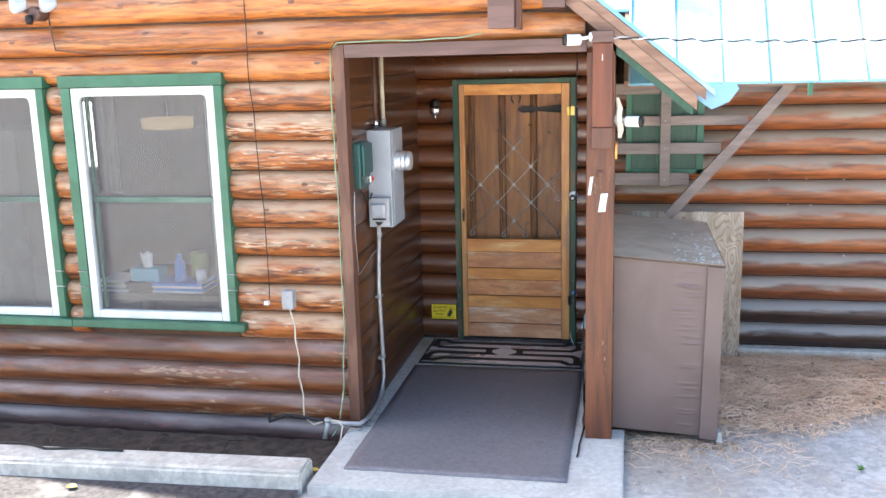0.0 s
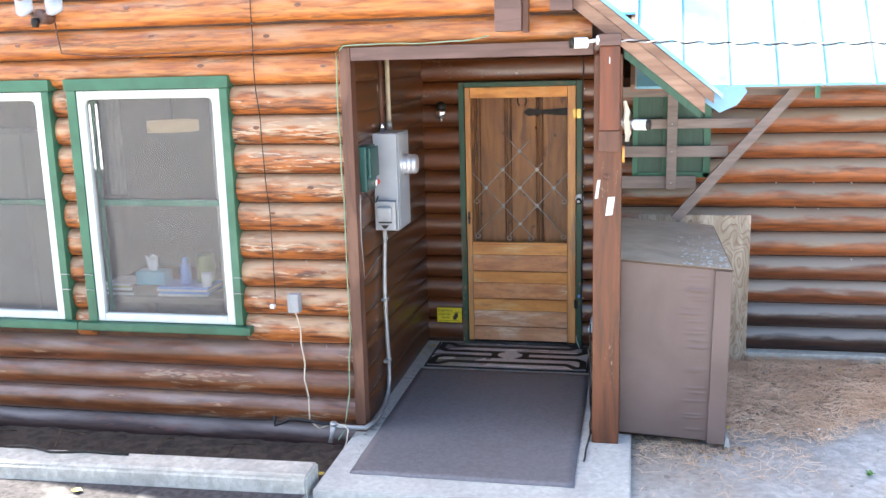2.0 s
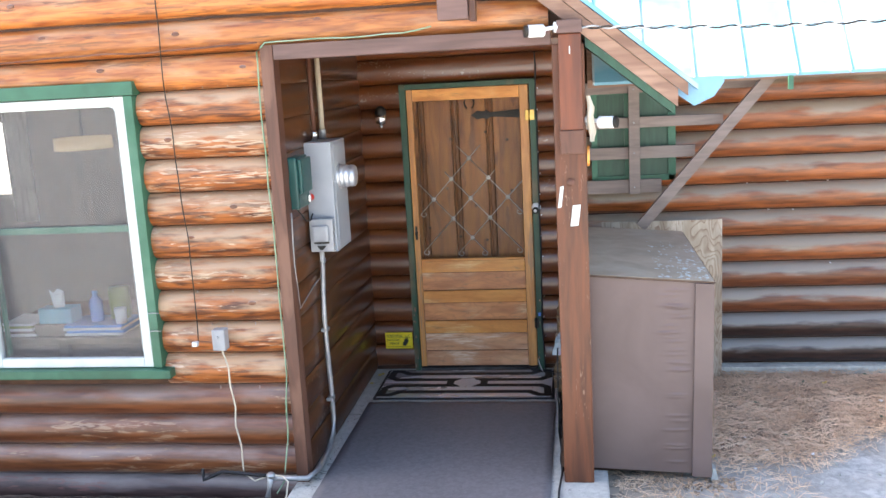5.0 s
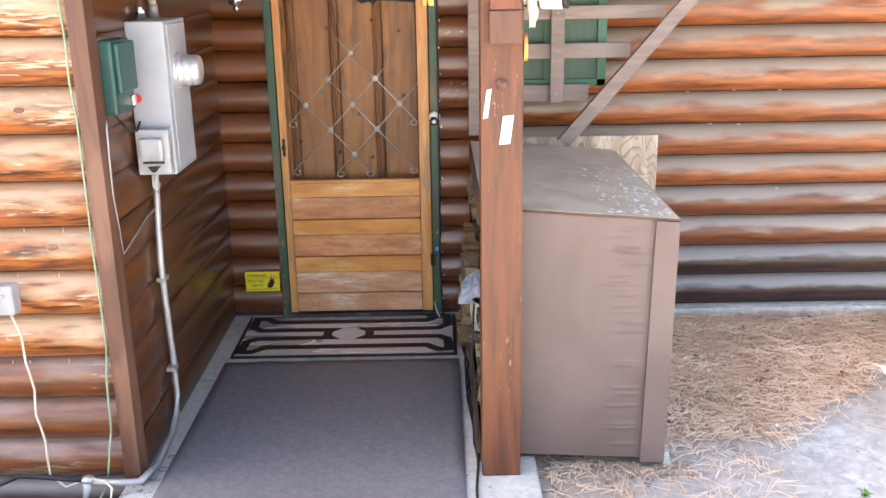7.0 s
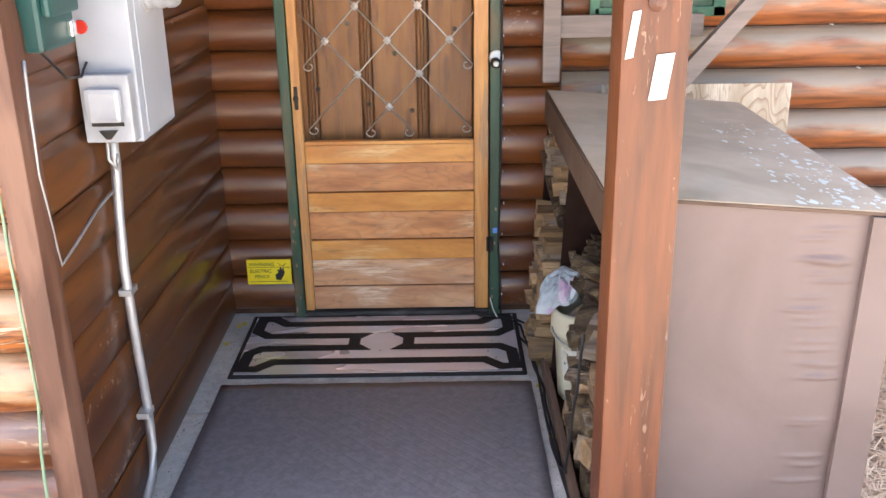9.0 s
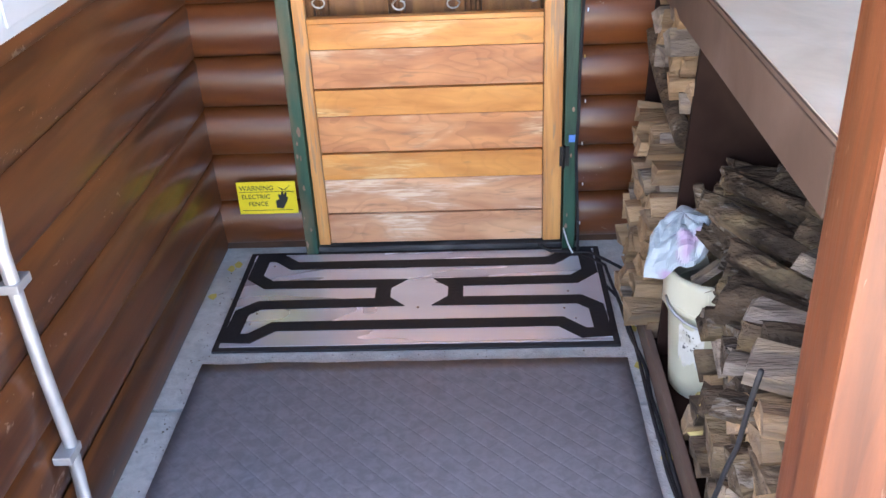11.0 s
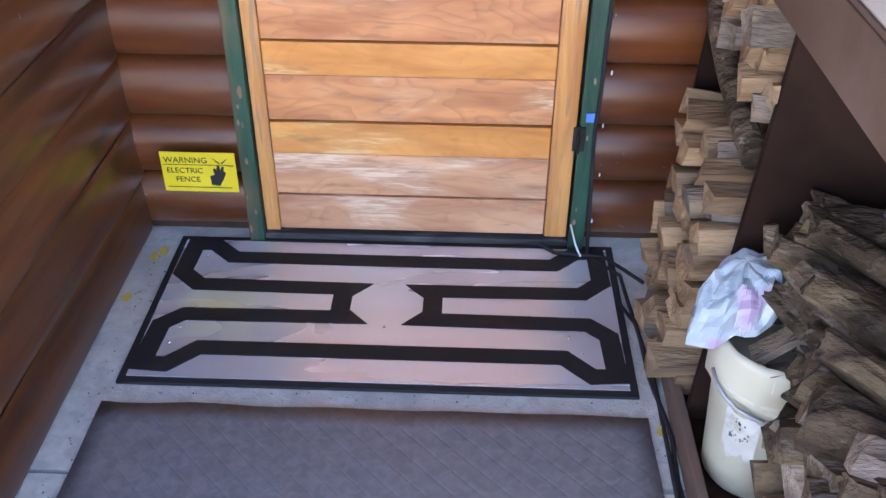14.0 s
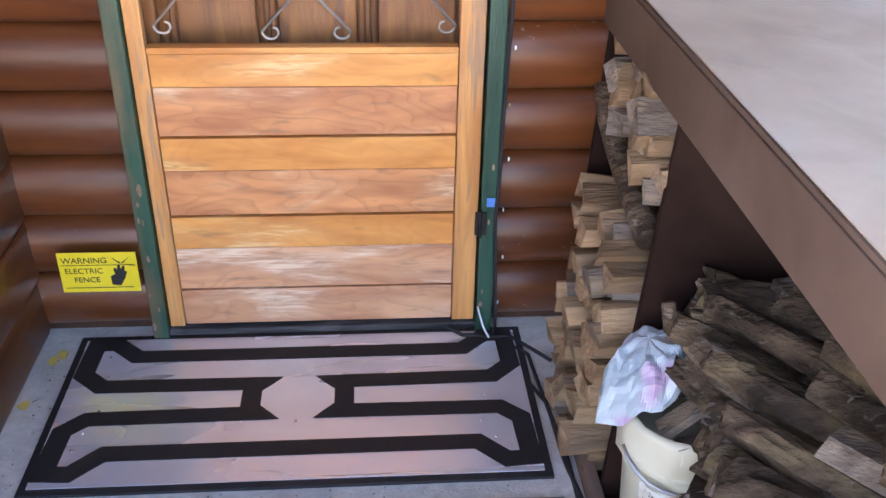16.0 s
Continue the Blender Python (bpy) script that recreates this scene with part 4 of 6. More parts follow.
for i in range(8):
    bm.faces.new((ring[i], ring[(i + 1) % 8], top[(i + 1) % 8], top[i]))
bm.faces.new(top)
part("tissue", bm, "paper", tb)
for x0, x1, n, mats in ((-1.83, -1.63, 5, ("paper", "room", "paper", "olive", "paper")), (-1.43, -1.07, 4, ("paper", "blue", "paper", "blue"))):
    for i in range(n):
        dx = random.uniform(-0.02, 0.02)
        tagged(part("magazine", box(x0 + dx, x1 + dx, 6.52, 6.76, 0.741 + 0.016 * i, 0.7555 + 0.016 * i, 0.002), mats[i]), "magazine in a stack on the table inside", "magazine", "magazines on the table")
tagged(part("magazine", box(-1.625, -1.435, 6.53, 6.72, 0.741, 0.805, 0.003), "room"), "dark thick book under the tissue box", "book")
tagged(part("bottle", lathe([(0.035, 0.0), (0.038, 0.02), (0.036, 0.12), (0.016, 0.15), (0.016, 0.18)], (-1.27, 6.62, 0.806), "z", 16), "blue", smooth=True), "blue plastic bottle on the magazines", "bottle")
tagged(part("canister", lathe([(0.06, 0.0), (0.062, 0.02), (0.062, 0.17), (0.055, 0.185)], (-1.16, 6.70, 0.806), "z", 18), "olive", smooth=True), "olive green canister on the magazines", "canister")
tagged(part("cup", lathe([(0.03, 0.0), (0.036, 0.09), (0.033, 0.09), (0.028, 0.01)], (-1.09, 6.56, 0.806), "z", 16), "paper", smooth=True), "white cup on the magazines", "cup")
lamp = thing("ceiling_lamp", (-2.1, 8.2, 2.5), "tan drum lampshade hanging from the ceiling inside", "lamp")
part("shade", lathe([(0.21, 0.0), (0.21, 0.09), (0.205, 0.09), (0.205, 0.004)], (-2.1, 8.2, 1.72), "z", 28), "shade", lamp, smooth=True)
part("stem", tube([(-2.1, 8.2, 1.82), (-2.1, 8.2, 2.5)], 0.008, 8), "iron", lamp, smooth=True)
fridge = thing("refrigerator", (-3.6, 8.0, 0), "white refrigerator standing inside the room", "refrigerator")
part("cabinet", box(-3.95, -3.2, 7.75, 8.4, 0.02, 1.75, 0.012), "white", fridge)
part("upper_door", box(-3.95, -3.2, 7.69, 7.745, 1.2, 1.75, 0.012), "white", fridge)
part("lower_door", box(-3.95, -3.2, 7.69, 7.745, 0.06, 1.19, 0.012), "white", fridge)


# ---- on the porch floor ----
def weave_mat():
    m = mat("woven_grey_rubber", (0.158, 0.150, 0.163), (0.222, 0.211, 0.228), 40, rough=0.50, bump=0.0, spec=0.6, stain=(0.233, 0.217, 0.230), amount=0.25, patch=1.4, edge=0.4)
    t, n = m.node_tree, m.node_tree.nodes
    co, mp, br, bp = n.new("ShaderNodeTexCoord"), n.new("ShaderNodeMapping"), n.new("ShaderNodeTexBrick"), n.new("ShaderNodeBump")
    mp.inputs["Rotation"].default_value = (0, 0, radians(45))
    br.inputs["Scale"].default_value = 7.0
    br.inputs["Mortar Size"].default_value, br.inputs["Mortar Smooth"].default_value = 0.035, 1.0
    br.inputs["Brick Width"].default_value, br.inputs["Row Height"].default_value = 0.6, 0.3
    bp.inputs["Strength"].default_value, bp.inputs["Distance"].default_value, bp.invert = 0.13, 0.006, True
    t.links.new(co.outputs["Object"], mp.inputs[0])
    t.links.new(mp.outputs[0], br.inputs["Vector"])
    t.links.new(br.outputs["Fac"], bp.inputs["Height"])
    t.links.new(bp.outputs[0], n["Principled BSDF"].inputs["Normal"])
    return m


M["weave"] = weave_mat()
mat_thing = thing("door_mat", (0.785, 6.46, 0), "long dark grey woven rubber mat on the slab", "mat")
bm = bmesh.new()
nx, ny = 24, 36
outline = [[(0.165 + 1.238 * i / nx + (0.004 * noise.noise(Vector((j * 0.3, i, 0))) if i in (0, nx) else 0), 5.575 + 1.795 * j / ny + 0.006 * noise.noise(Vector((i * 0.35, j * 0.01, 9))), 0.012 + 0.0015 * noise.noise(Vector((i * 0.3, j * 0.3, 5)))) for i in range(nx + 1)] for j in range(ny + 1)]
up = [[bm.verts.new(p) for p in row] for row in outline]
for r0, r1 in zip(up, up[1:]):
    for i in range(nx):
        bm.faces.new((r0[i], r0[i + 1], r1[i + 1], r1[i]))
rim = [up[0][i] for i in range(nx + 1)] + [up[j][nx] for j in range(1, ny + 1)] + [up[ny][i] for i in range(nx - 1, -1, -1)] + [up[j][0] for j in range(ny - 1, 0, -1)]
low = [bm.verts.new((v.co.x, v.co.y, 0.001)) for v in rim]
for i in range(len(rim)):
    bm.faces.new((rim[i], low[i], low[(i + 1) % len(rim)], rim[(i + 1) % len(rim)]))
part("tread", bm, "weave", mat_thing, smooth=True)

plate = thing("electric_mat", (0.783, 7.74, 0), "steel plate mat with black rubber strips before the door", "mat")
PX, PY = 0.173, 8.035                                    # its back left corner
part("rubber_base", box(PX, PX + 1.22, PY - 0.60, PY, 0.001, 0.010, 0.003), "black", plate)
part("steel_sheet", box(PX + 0.020, PX + 1.200, PY - 0.580, PY - 0.022, 0.0105, 0.0125), "steel", plate)
HALF = [(1.050, 0.102), (1.110, 0.046), (1.168, 0.046), (1.172, 0.175), (1.117, 0.226), (0.728, 0.230), (0.728, 0.347), (1.122, 0.351), (1.170, 0.394), (1.176, 0.536), (1.118, 0.540), (1.053, 0.476)]
loop = [(PX + u, PY - v) for u, v in HALF] + [(PX + 1.22 - u, PY - v) for u, v in HALF[::-1]]
part("rubber_strip", ribbon(loop, 0.050, 0.0126, 0.0150), "black", plate)
for s in (1, -1):
    for v0, dv in ((0.230, -1), (0.347, 1)):
        tip = [(0.728, v0 - dv * 0.050), (0.700, v0 - dv * 0.026), (0.653, v0 + dv * 0.024), (0.728, v0 + dv * 0.0252)]
        part("strip_tip", prism([(PX + 0.61 + s * (u - 0.61), PY - v) for u, v in tip], "z", 0.0126, 0.0152), "black", plate)
for u, v in ((0.10, 0.10), (0.085, 0.21), (0.12, 0.32), (0.10, 0.40), (0.09, 0.46), (0.16, 0.505), (1.12, 0.21), (1.09, 0.10), (1.07, 0.40), (1.10, 0.46), (1.06, 0.505), (0.61, 0.10), (0.61, 0.38), (1.09, 0.30)):
    part("rivet", lathe([(0.004, 0.0), (0.003, 0.0015), (0.001, 0.002)], (PX + u, PY - v, 0.0126), "z", 8), "chrome", plate)

tagged(part("cable", tube(sway([(1.447, 6.42, 0.66), (1.444, 6.47, 0.46), (1.442, 6.56, 0.26), (1.440, 6.63, 0.08), (1.436, 6.76, 0.014), (1.432, 7.05, 0.010)], 0.04, 0.010, 5), 0.005, 6), "black", smooth=True), "black cable hanging down beside the firewood bin", "cable", "cables on the slab")

# warning sign on the logs
sign = thing("warning_sign", (0.262, 7.992, 0.243), "yellow plastic warning sign on the log wall", "sign")
part("sign_plate", box(0.162, 0.362, 7.986, 7.990, 0.183, 0.303, 0.002), "sign", sign)
flat_text("WARNING", 0.024, (0.171, 7.9855, 0.272), "ink", sign)
flat_text("ELECTRIC", 0.0225, (0.175, 7.9855, 0.241), "ink", sign)
flat_text("FENCE", 0.0225, (0.196, 7.9855, 0.214), "ink", sign)
part("rule", box(0.168, 0.357, 7.9848, 7.9858, 0.2655, 0.267), "ink", sign)
part("rule", box(0.172, 0.345, 7.9848, 7.9858, 0.1965, 0.1985), "ink", sign)
part("glove", prism([(0.291, 0.206), (0.313, 0.203), (0.327, 0.226), (0.334, 0.244), (0.328, 0.248), (0.330, 0.262), (0.324, 0.263), (0.320, 0.252), (0.318, 0.266), (0.312, 0.265), (0.309, 0.252), (0.303, 0.258), (0.300, 0.252), (0.303, 0.238), (0.290, 0.232)], "y", 7.9848, 7.9858), "ink", sign)
for p in ([(0.300, 0.288), (0.322, 0.272), (0.318, 0.270)], [(0.345, 0.290), (0.326, 0.270), (0.323, 0.273)], [(0.357, 0.262), (0.332, 0.266), (0.333, 0.269)]):
    part("flash", prism(p, "y", 7.9848, 7.9858), "ink", sign)

sign.location += Vector((0.006, 0, 0.008))
# wall lantern and the small camera by the door
lan = thing("wall_lantern", (0.248, 8.0, 1.86), "small dark wall lantern with a clear jar", "lamp")
part("back_plate", lathe([(0.035, 0.0), (0.03, 0.012)], (0.248, 7.988, 1.90), "y", 14), "iron", lan)
part("cap", lathe([(0.012, 0.055), (0.034, 0.04), (0.040, 0.0), (0.036, -0.004)], (0.248, 7.945, 1.885), "z", 16), "iron", lan, smooth=True)
part("jar", lathe([(0.036, 0.0), (0.040, -0.02), (0.038, -0.055), (0.022, -0.065)], (0.248, 7.945, 1.880), "z", 16), "chrome", lan, smooth=True)
part("finial", lathe([(0.012, 0.0), (0.016, -0.012), (0.006, -0.028)], (0.248, 7.945, 1.812), "z", 12), "chrome", lan, smooth=True)
dc = thing("door_camera", (1.29, 8.0, 1.19), "small black camera on a white round mount", "camera")
part("mount", lathe([(0.030, 0.0), (0.032, -0.012), (0.024, -0.022)], (1.292, 8.018, 1.195), "y", 18), "plastic", dc, smooth=True)
part("barrel", lathe([(0.020, 0.0), (0.022, -0.04), (0.019, -0.055)], (1.288, 7.996, 1.178), "y", 18), "iron", dc, smooth=True)
part("lens", lathe([(0.013, 0.0), (0.009, -0.004)], (1.288, 7.941, 1.178), "y", 14), "zinc", dc)

string = thing("string_lights", (1.322, 8.005, 1.0), "black string light cable hung down the door jamb", "string lights")
part("cable", tube(sway([(1.314, 8.000, 2.25), (1.315, 8.000, 1.6), (1.314, 7.998, 0.9), (1.306, 8.000, 0.4), (1.318, 7.99, 0.02)], 0.05, 0.008), 0.0055, 6), "black", string, smooth=True)
for i in range(14):
    z = 0.12 + 0.145 * i
    part("bulb", lathe([(0.0015, 0), (0.0025, 0.005), (0.002, 0.010), (0.0006, 0.012)], (1.322 + 0.006 * (i % 2), 7.990, z), "z", 8), "brass" if i == 4 else "plastic", string, smooth=True)
tagged(part("tape_flag", box(1.281, 1.306, 8.012, 8.016, 0.412, 0.437), "blue"), "small square of blue tape on the green jamb", "tape")
for k, pts in enumerate(([(1.325, 7.975, 0.012), (1.40, 7.90, 0.010), (1.425, 7.5, 0.010), (1.43, 7.0, 0.010), (1.455, 6.4, 0.010), (1.44, 5.9, 0.010)],
                         [(1.33, 7.96, 0.012), (1.41, 7.70, 0.010), (1.445, 7.3, 0.010), (1.452, 6.8, 0.010), (1.46, 6.3, 0.010)],
                         [(1.18, 8.0, 0.045), (1.22, 7.985, 0.02), (1.30, 7.975, 0.016), (1.36, 7.98, 0.012), (1.46, 7.87, 0.010)])):
    tagged(part("cable", tube(sway(pts, 0.05, 0.012, k * 3), 0.0055, 6), "black", smooth=True), "loose black cable lying along the slab edge", "cable", "cables on the slab")
tagged(part("cable", tube(sway([(1.27, 8.01, 0.10), (1.285, 7.99, 0.05), (1.30, 7.97, 0.02)], 0.02, 0.006), 0.003, 6), "plastic", smooth=True), "short end of thin white wire by the sill", "cable")

# ---- electric gear on the nook wall ----
meter = thing("electric_meter", (0.16, 6.76, 1.5), "grey metal meter box with a chrome meter", "electric meter")
part("cabinet", box(0.082, 0.235, 6.60, 6.92, 1.19, 1.806, 0.005), "grey_metal", meter)
part("cover_seam", box(0.2352, 0.240, 6.64, 6.90, 1.21, 1.79, 0.002), "grey_metal", meter)
part("meter_ring", lathe([(0.072, 0.0), (0.074, 0.03), (0.068, 0.034)], (0.214, 6.745, 1.60), "x", 26), "alu", meter, smooth=True)
part("meter_dome", lathe([(0.064, 0.034), (0.064, 0.050), (0.060, 0.052), (0.060, 0.060), (0.064, 0.062), (0.064, 0.078), (0.060, 0.080), (0.060, 0.088), (0.063, 0.090), (0.062, 0.108), (0.056, 0.118), (0.030, 0.121)], (0.214, 6.745, 1.60), "x", 26), "alu", meter, smooth=True)
cover = part("outlet_cover", box(0.094, 0.228, 6.548, 6.598, 1.20, 1.385, 0.006), "smoke", meter, "pale hinged outlet cover")
part("cover_bubble", box(0.112, 0.208, 6.519, 6.547, 1.258, 1.352, 0.014), "smoke", cover)
part("cover_slot", box(0.116, 0.204, 6.5445, 6.5475, 1.246, 1.257, 0.001), "iron", cover)
part("cover_latch", prism([(0.135, 1.235), (0.185, 1.235), (0.165, 1.212), (0.152, 1.212)], "y", 6.538, 6.547), "iron", cover)
part("seal_tag", lathe([(0.018, 0), (0.019, 0.006), (0.008, 0.010)], (0.104, 6.592, 1.505), "y", 12), "red", meter, "round red tag")
for x, y, z0, z1, r, m in ((0.112, 6.73, 1.806, 2.33, 0.014, "trim"), (0.118, 6.885, 1.806, 2.33, 0.016, "cream_pipe")):
    tagged(part("conduit", tube([(x, y, z0), (x, y, z1)], r, 12), m, smooth=True), "upright conduit pipe above the meter box", "pipe", "conduits at the meter")
for x, y, m, r in ((0.112, 6.73, "chrome", 0.019), (0.118, 6.885, "zinc", 0.022)):
    tagged(part("conduit_collar", lathe([(r, 0), (r, 0.05), (r * 0.8, 0.055)], (x, y, 1.807), "z", 14), m, smooth=True), "metal collar on a conduit pipe", "collar", "conduit collars")
cond = thing("floor_conduit", (0.11, 6.69, 0.6), "grey conduit running down to the slab and round the corner", "pipe")
part("pipe", tube([(0.125, 6.66, 1.20), (0.113, 6.69, 1.10), (0.111, 6.665, 0.95), (0.111, 6.645, 0.80), (0.112, 6.655, 0.55), (0.112, 6.675, 0.32), (0.112, 6.665, 0.16), (0.113, 6.63, 0.08), (0.118, 6.50, 0.045), (0.125, 6.25, 0.040), (0.10, 6.12, 0.045), (0.03, 6.105, 0.05), (-0.09, 6.11, 0.05)], 0.0145, 10), "zinc", cond, smooth=True)
for z in (0.72, 0.30):
    part("clamp", box(0.088, 0.128, 6.630, 6.690, z - 0.01, z + 0.01, 0.003), "zinc", cond)
part("tap_body", tube([(-0.10, 6.11, 0.075), (-0.105, 6.10, 0.03), (-0.11, 6.06, -0.04)], 0.017, 10), "zinc", cond, smooth=True)
part("tap_collar", lathe([(0.024, 0.0), (0.026, 0.012), (0.018, 0.022)], (-0.10, 6.11, 0.055), "z", 14), "zinc", cond, smooth=True)
tagged(part("black_pipe", tube(sway([(-0.50, 6.14, 0.085), (-0.49, 6.12, 0.03), (-0.38, 6.12, 0.075), (-0.12, 6.115, 0.06)], 0.05, 0.006), 0.010, 8), "black", smooth=True), "thin black pipe along the bottom log", "pipe")
teal = thing("phone_box", (0.12, 6.38, 1.6), "dark teal plastic utility box on the log wall", "utility box")
part("housing", box(0.078, 0.150, 6.28, 6.49, 1.48, 1.755, 0.012), "teal", teal)
cap = part("lid", box(0.1505, 0.172, 6.29, 6.48, 1.56, 1.745, 0.010), "teal", teal)
part("latch", box(0.150, 0.165, 6.43, 6.46, 1.50, 1.54, 0.004), "chrome", cap)
for k, (pts, m, r) in enumerate((
        ([(0.095, 6.24, 1.47), (0.092, 6.23, 1.2), (0.09, 6.28, 0.95), (0.095, 6.55, 1.01), (0.105, 6.68, 1.03)], "zinc", 0.0045),
        ([(0.10, 6.32, 1.48), (0.12, 6.42, 1.40), (0.11, 6.55, 1.38), (0.105, 6.60, 1.41)], "iron", 0.004),
        ([(0.14, 6.58, 1.22), (0.14, 6.57, 1.15), (0.155, 6.58, 1.12), (0.16, 6.59, 1.16)], "zinc", 0.005))):
    tagged(part("wire", tube(sway(pts, 0.03, 0.006, k), r, 6), m, smooth=True), "thin wire on the dark log siding", "wire", "wires in the nook")

teal.location += Vector((-0.018, 0, 0))

# ---- the post and what hangs on it ----
post = thing("porch_post", (1.55, 6.26, 0), "square red-brown porch post with a grey cap", "post")
part("shaft", box(1.471, 1.626, 6.19, 6.335, 0.0, 2.255, 0.008), "post", post)
part("upper_board", box(1.503, 1.612, 6.130, 6.189, 1.845, 2.30, 0.006), "post_red", post)
part("splice_block", box(1.500, 1.615, 6.122, 6.189, 1.73, 1.844, 0.006), "trim", post)
part("cap", box(1.498, 1.617, 6.100, 6.149, 2.301, 2.362, 0.006), "beam", post, "grey-brown cap")
part("knob", lathe([(0.018, 0), (0.020, -0.012), (0.008, -0.022)], (1.545, 6.189, 1.585), "y", 14), "trim", post)
for cx, cz, w in ((1.496, 1.515, 0.018), (1.566, 1.42, 0.040)):
    part("number_bar", prism([(cx - w / 2 - 0.008, cz - 0.054), (cx + w / 2 - 0.008, cz - 0.050), (cx + w / 2 + 0.006, cz + 0.054), (cx - w / 2 + 0.006, cz + 0.050)], "y", 6.184, 6.189), "white", post, "pale plain bar")
part("mark", box(1.554, 1.559, 6.127, 6.130, 2.205, 2.24), "white", post)


def camera_unit(at, turn, label):
    c = thing("security_camera", at, label, "security camera", "security cameras")
    body = pose(*at, 0, 0, turn)
    for name, bm, m in (("mount", lathe([(0.026, 0.0), (0.026, 0.012), (0.012, 0.016)], (0, 0, 0), "x", 16), "plastic"),
                        ("arm", tube([(0.014, 0, 0), (0.045, 0, -0.004), (0.07, 0, -0.008)], 0.010, 10), "plastic"),
                        ("body", lathe([(0.024, 0.06), (0.030, 0.066), (0.030, 0.135), (0.026, 0.14)], (0, 0, -0.012), "x", 18), "plastic"),
                        ("hood", lathe([(0.027, 0.14), (0.028, 0.156), (0.018, 0.157)], (0, 0, -0.012), "x", 18), "iron")):
        bm.transform(body)
        ob = part(name, bm, m, shell if name == "hood" else c, smooth=True)
        shell = ob if name == "body" else None
    return c


def ragged_cloth():
    """A torn narrow strip hanging from one corner."""
    bm = bmesh.new()
    rows = []
    for j in range(13):
        v = j / 12
        w = 0.020 + 0.016 * math.sin(v * 3.0) + 0.010 * noise.noise(Vector((v * 6, 2, 0)))
        x = 1.628 + 0.012 * v + 0.004 * math.sin(v * 9)
        rows.append([bm.verts.new((x + w * i / 4, 6.17 + 0.006 * math.sin(i * 2.2 + v * 4) + 0.002 * k, 2.0 - 0.22 * v + 0.006 * (i % 2))) for k in (0, 1) for i in range(5)])
    for r0, r1 in zip(rows, rows[1:]):
        for i in (0, 1, 2, 3, 5, 6, 7, 8):
            bm.faces.new((r0[i], r0[i + 1], r1[i + 1], r1[i]))
        for i, k in ((0, 5), (4, 9)):
            bm.faces.new((r0[i], r0[k], r1[k], r1[i]))
    return bm


camera_unit((1.499, 6.125, 2.33), 196, "white bullet camera on the porch post cap")
camera_unit((1.628, 6.21, 1.885), -20, "white bullet camera on the side of the porch post")
tagged(part("rag", ragged_cloth(), "cord", smooth=True), "cream cloth rag hanging on the porch post", "rag")
tagged(part("wood_disc", lathe([(0.05, 0.0), (0.05, 0.012)], (1.628, 6.23, 1.71), "x", 18), "slat"), "pale round disc on the porch post side", "disc")
tw = thing("twisted_cord", (2.5, 6.18, 2.3), "twisted pale cord stretched from the post cap", "cord")
for k in range(2):
    pts = [(1.60 + 2.4 * i / 120, 6.11 + 0.006 * math.sin(i * 0.9 + k * math.pi), 2.325 - 0.05 * math.sin(math.pi * i / 120) * 0.8 - 0.02 * i / 120 + 0.006 * math.cos(i * 0.9 + k * math.pi)) for i in range(121)]
    part("strand", tube(pts, 0.0045, 5), "zinc" if k else "iron", tw, smooth=True)

# ---- firewood bin ----
wb = thing("firewood_bin", (1.85, 7.0, 0), "taupe painted plywood firewood bin, open to the walkway", "bin")
bin_lid = part("lid", prism([(1.478, 1.098), (2.256, 1.036), (2.256, 1.028), (1.478, 1.090)], "y", 6.318, 7.77), "fascia", wb, "dark brown lid board")
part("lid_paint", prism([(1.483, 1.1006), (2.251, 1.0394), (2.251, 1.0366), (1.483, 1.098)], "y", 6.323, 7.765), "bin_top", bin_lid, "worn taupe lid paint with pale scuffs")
part("fascia", box(1.476, 1.498, 6.35, 7.77, 0.978, 1.088, 0.003), "fascia", wb)
bm = bmesh.new()
nx, nz = 36, 190
ridges = [(random.uniform(1.95, 2.03), random.uniform(0.06, 1.0), random.uniform(0.025, 0.05)) for _ in range(34)]
rows = []
for j in range(nz + 1):
    row = []
    for i in range(nx + 1):
        x = 1.628 + 0.535 * i / nx
        base = 0.024 - 0.055 * (x - 1.628)
        z = base + (1.086 - 0.0797 * (x - 1.478) - base) * j / nz
        h = sum(0.0065 * math.exp(-((x - rx - 0.06) / rl) ** 2 - ((z - rz) / 0.0055) ** 2) for rx, rz, rl in ridges if abs(z - rz) < 0.03)
        row.append(bm.verts.new((x, 6.330 - h - 0.003 * noise.noise(Vector((x * 5, z * 5, 0))), z)))
    rows.append(row)
for r0, r1 in zip(rows, rows[1:]):
    for i in range(nx):
        bm.faces.new((r0[i], r0[i + 1], r1[i + 1], r1[i]))
part("front_panel", bm, "bin", wb, "blistered painted plywood", smooth=True)
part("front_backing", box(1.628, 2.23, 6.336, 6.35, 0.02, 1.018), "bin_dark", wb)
part("corner_board", prism([(2.138, -0.012), (2.238, -0.018), (2.250, 1.026), (2.158, 1.034)], "y", 6.308, 6.327), "bin", wb)
part("side_panel", box(2.228, 2.246, 6.352, 7.75, 0.0, 1.022, 0.003), "bin", wb)
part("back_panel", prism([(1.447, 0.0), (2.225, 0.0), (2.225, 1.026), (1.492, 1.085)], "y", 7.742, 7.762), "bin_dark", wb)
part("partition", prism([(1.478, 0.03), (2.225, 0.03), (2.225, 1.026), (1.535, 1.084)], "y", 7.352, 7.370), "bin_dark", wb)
part("base_board", box(1.452, 1.474, 6.36, 7.74, 0.0, 0.075, 0.004), "fascia", wb)
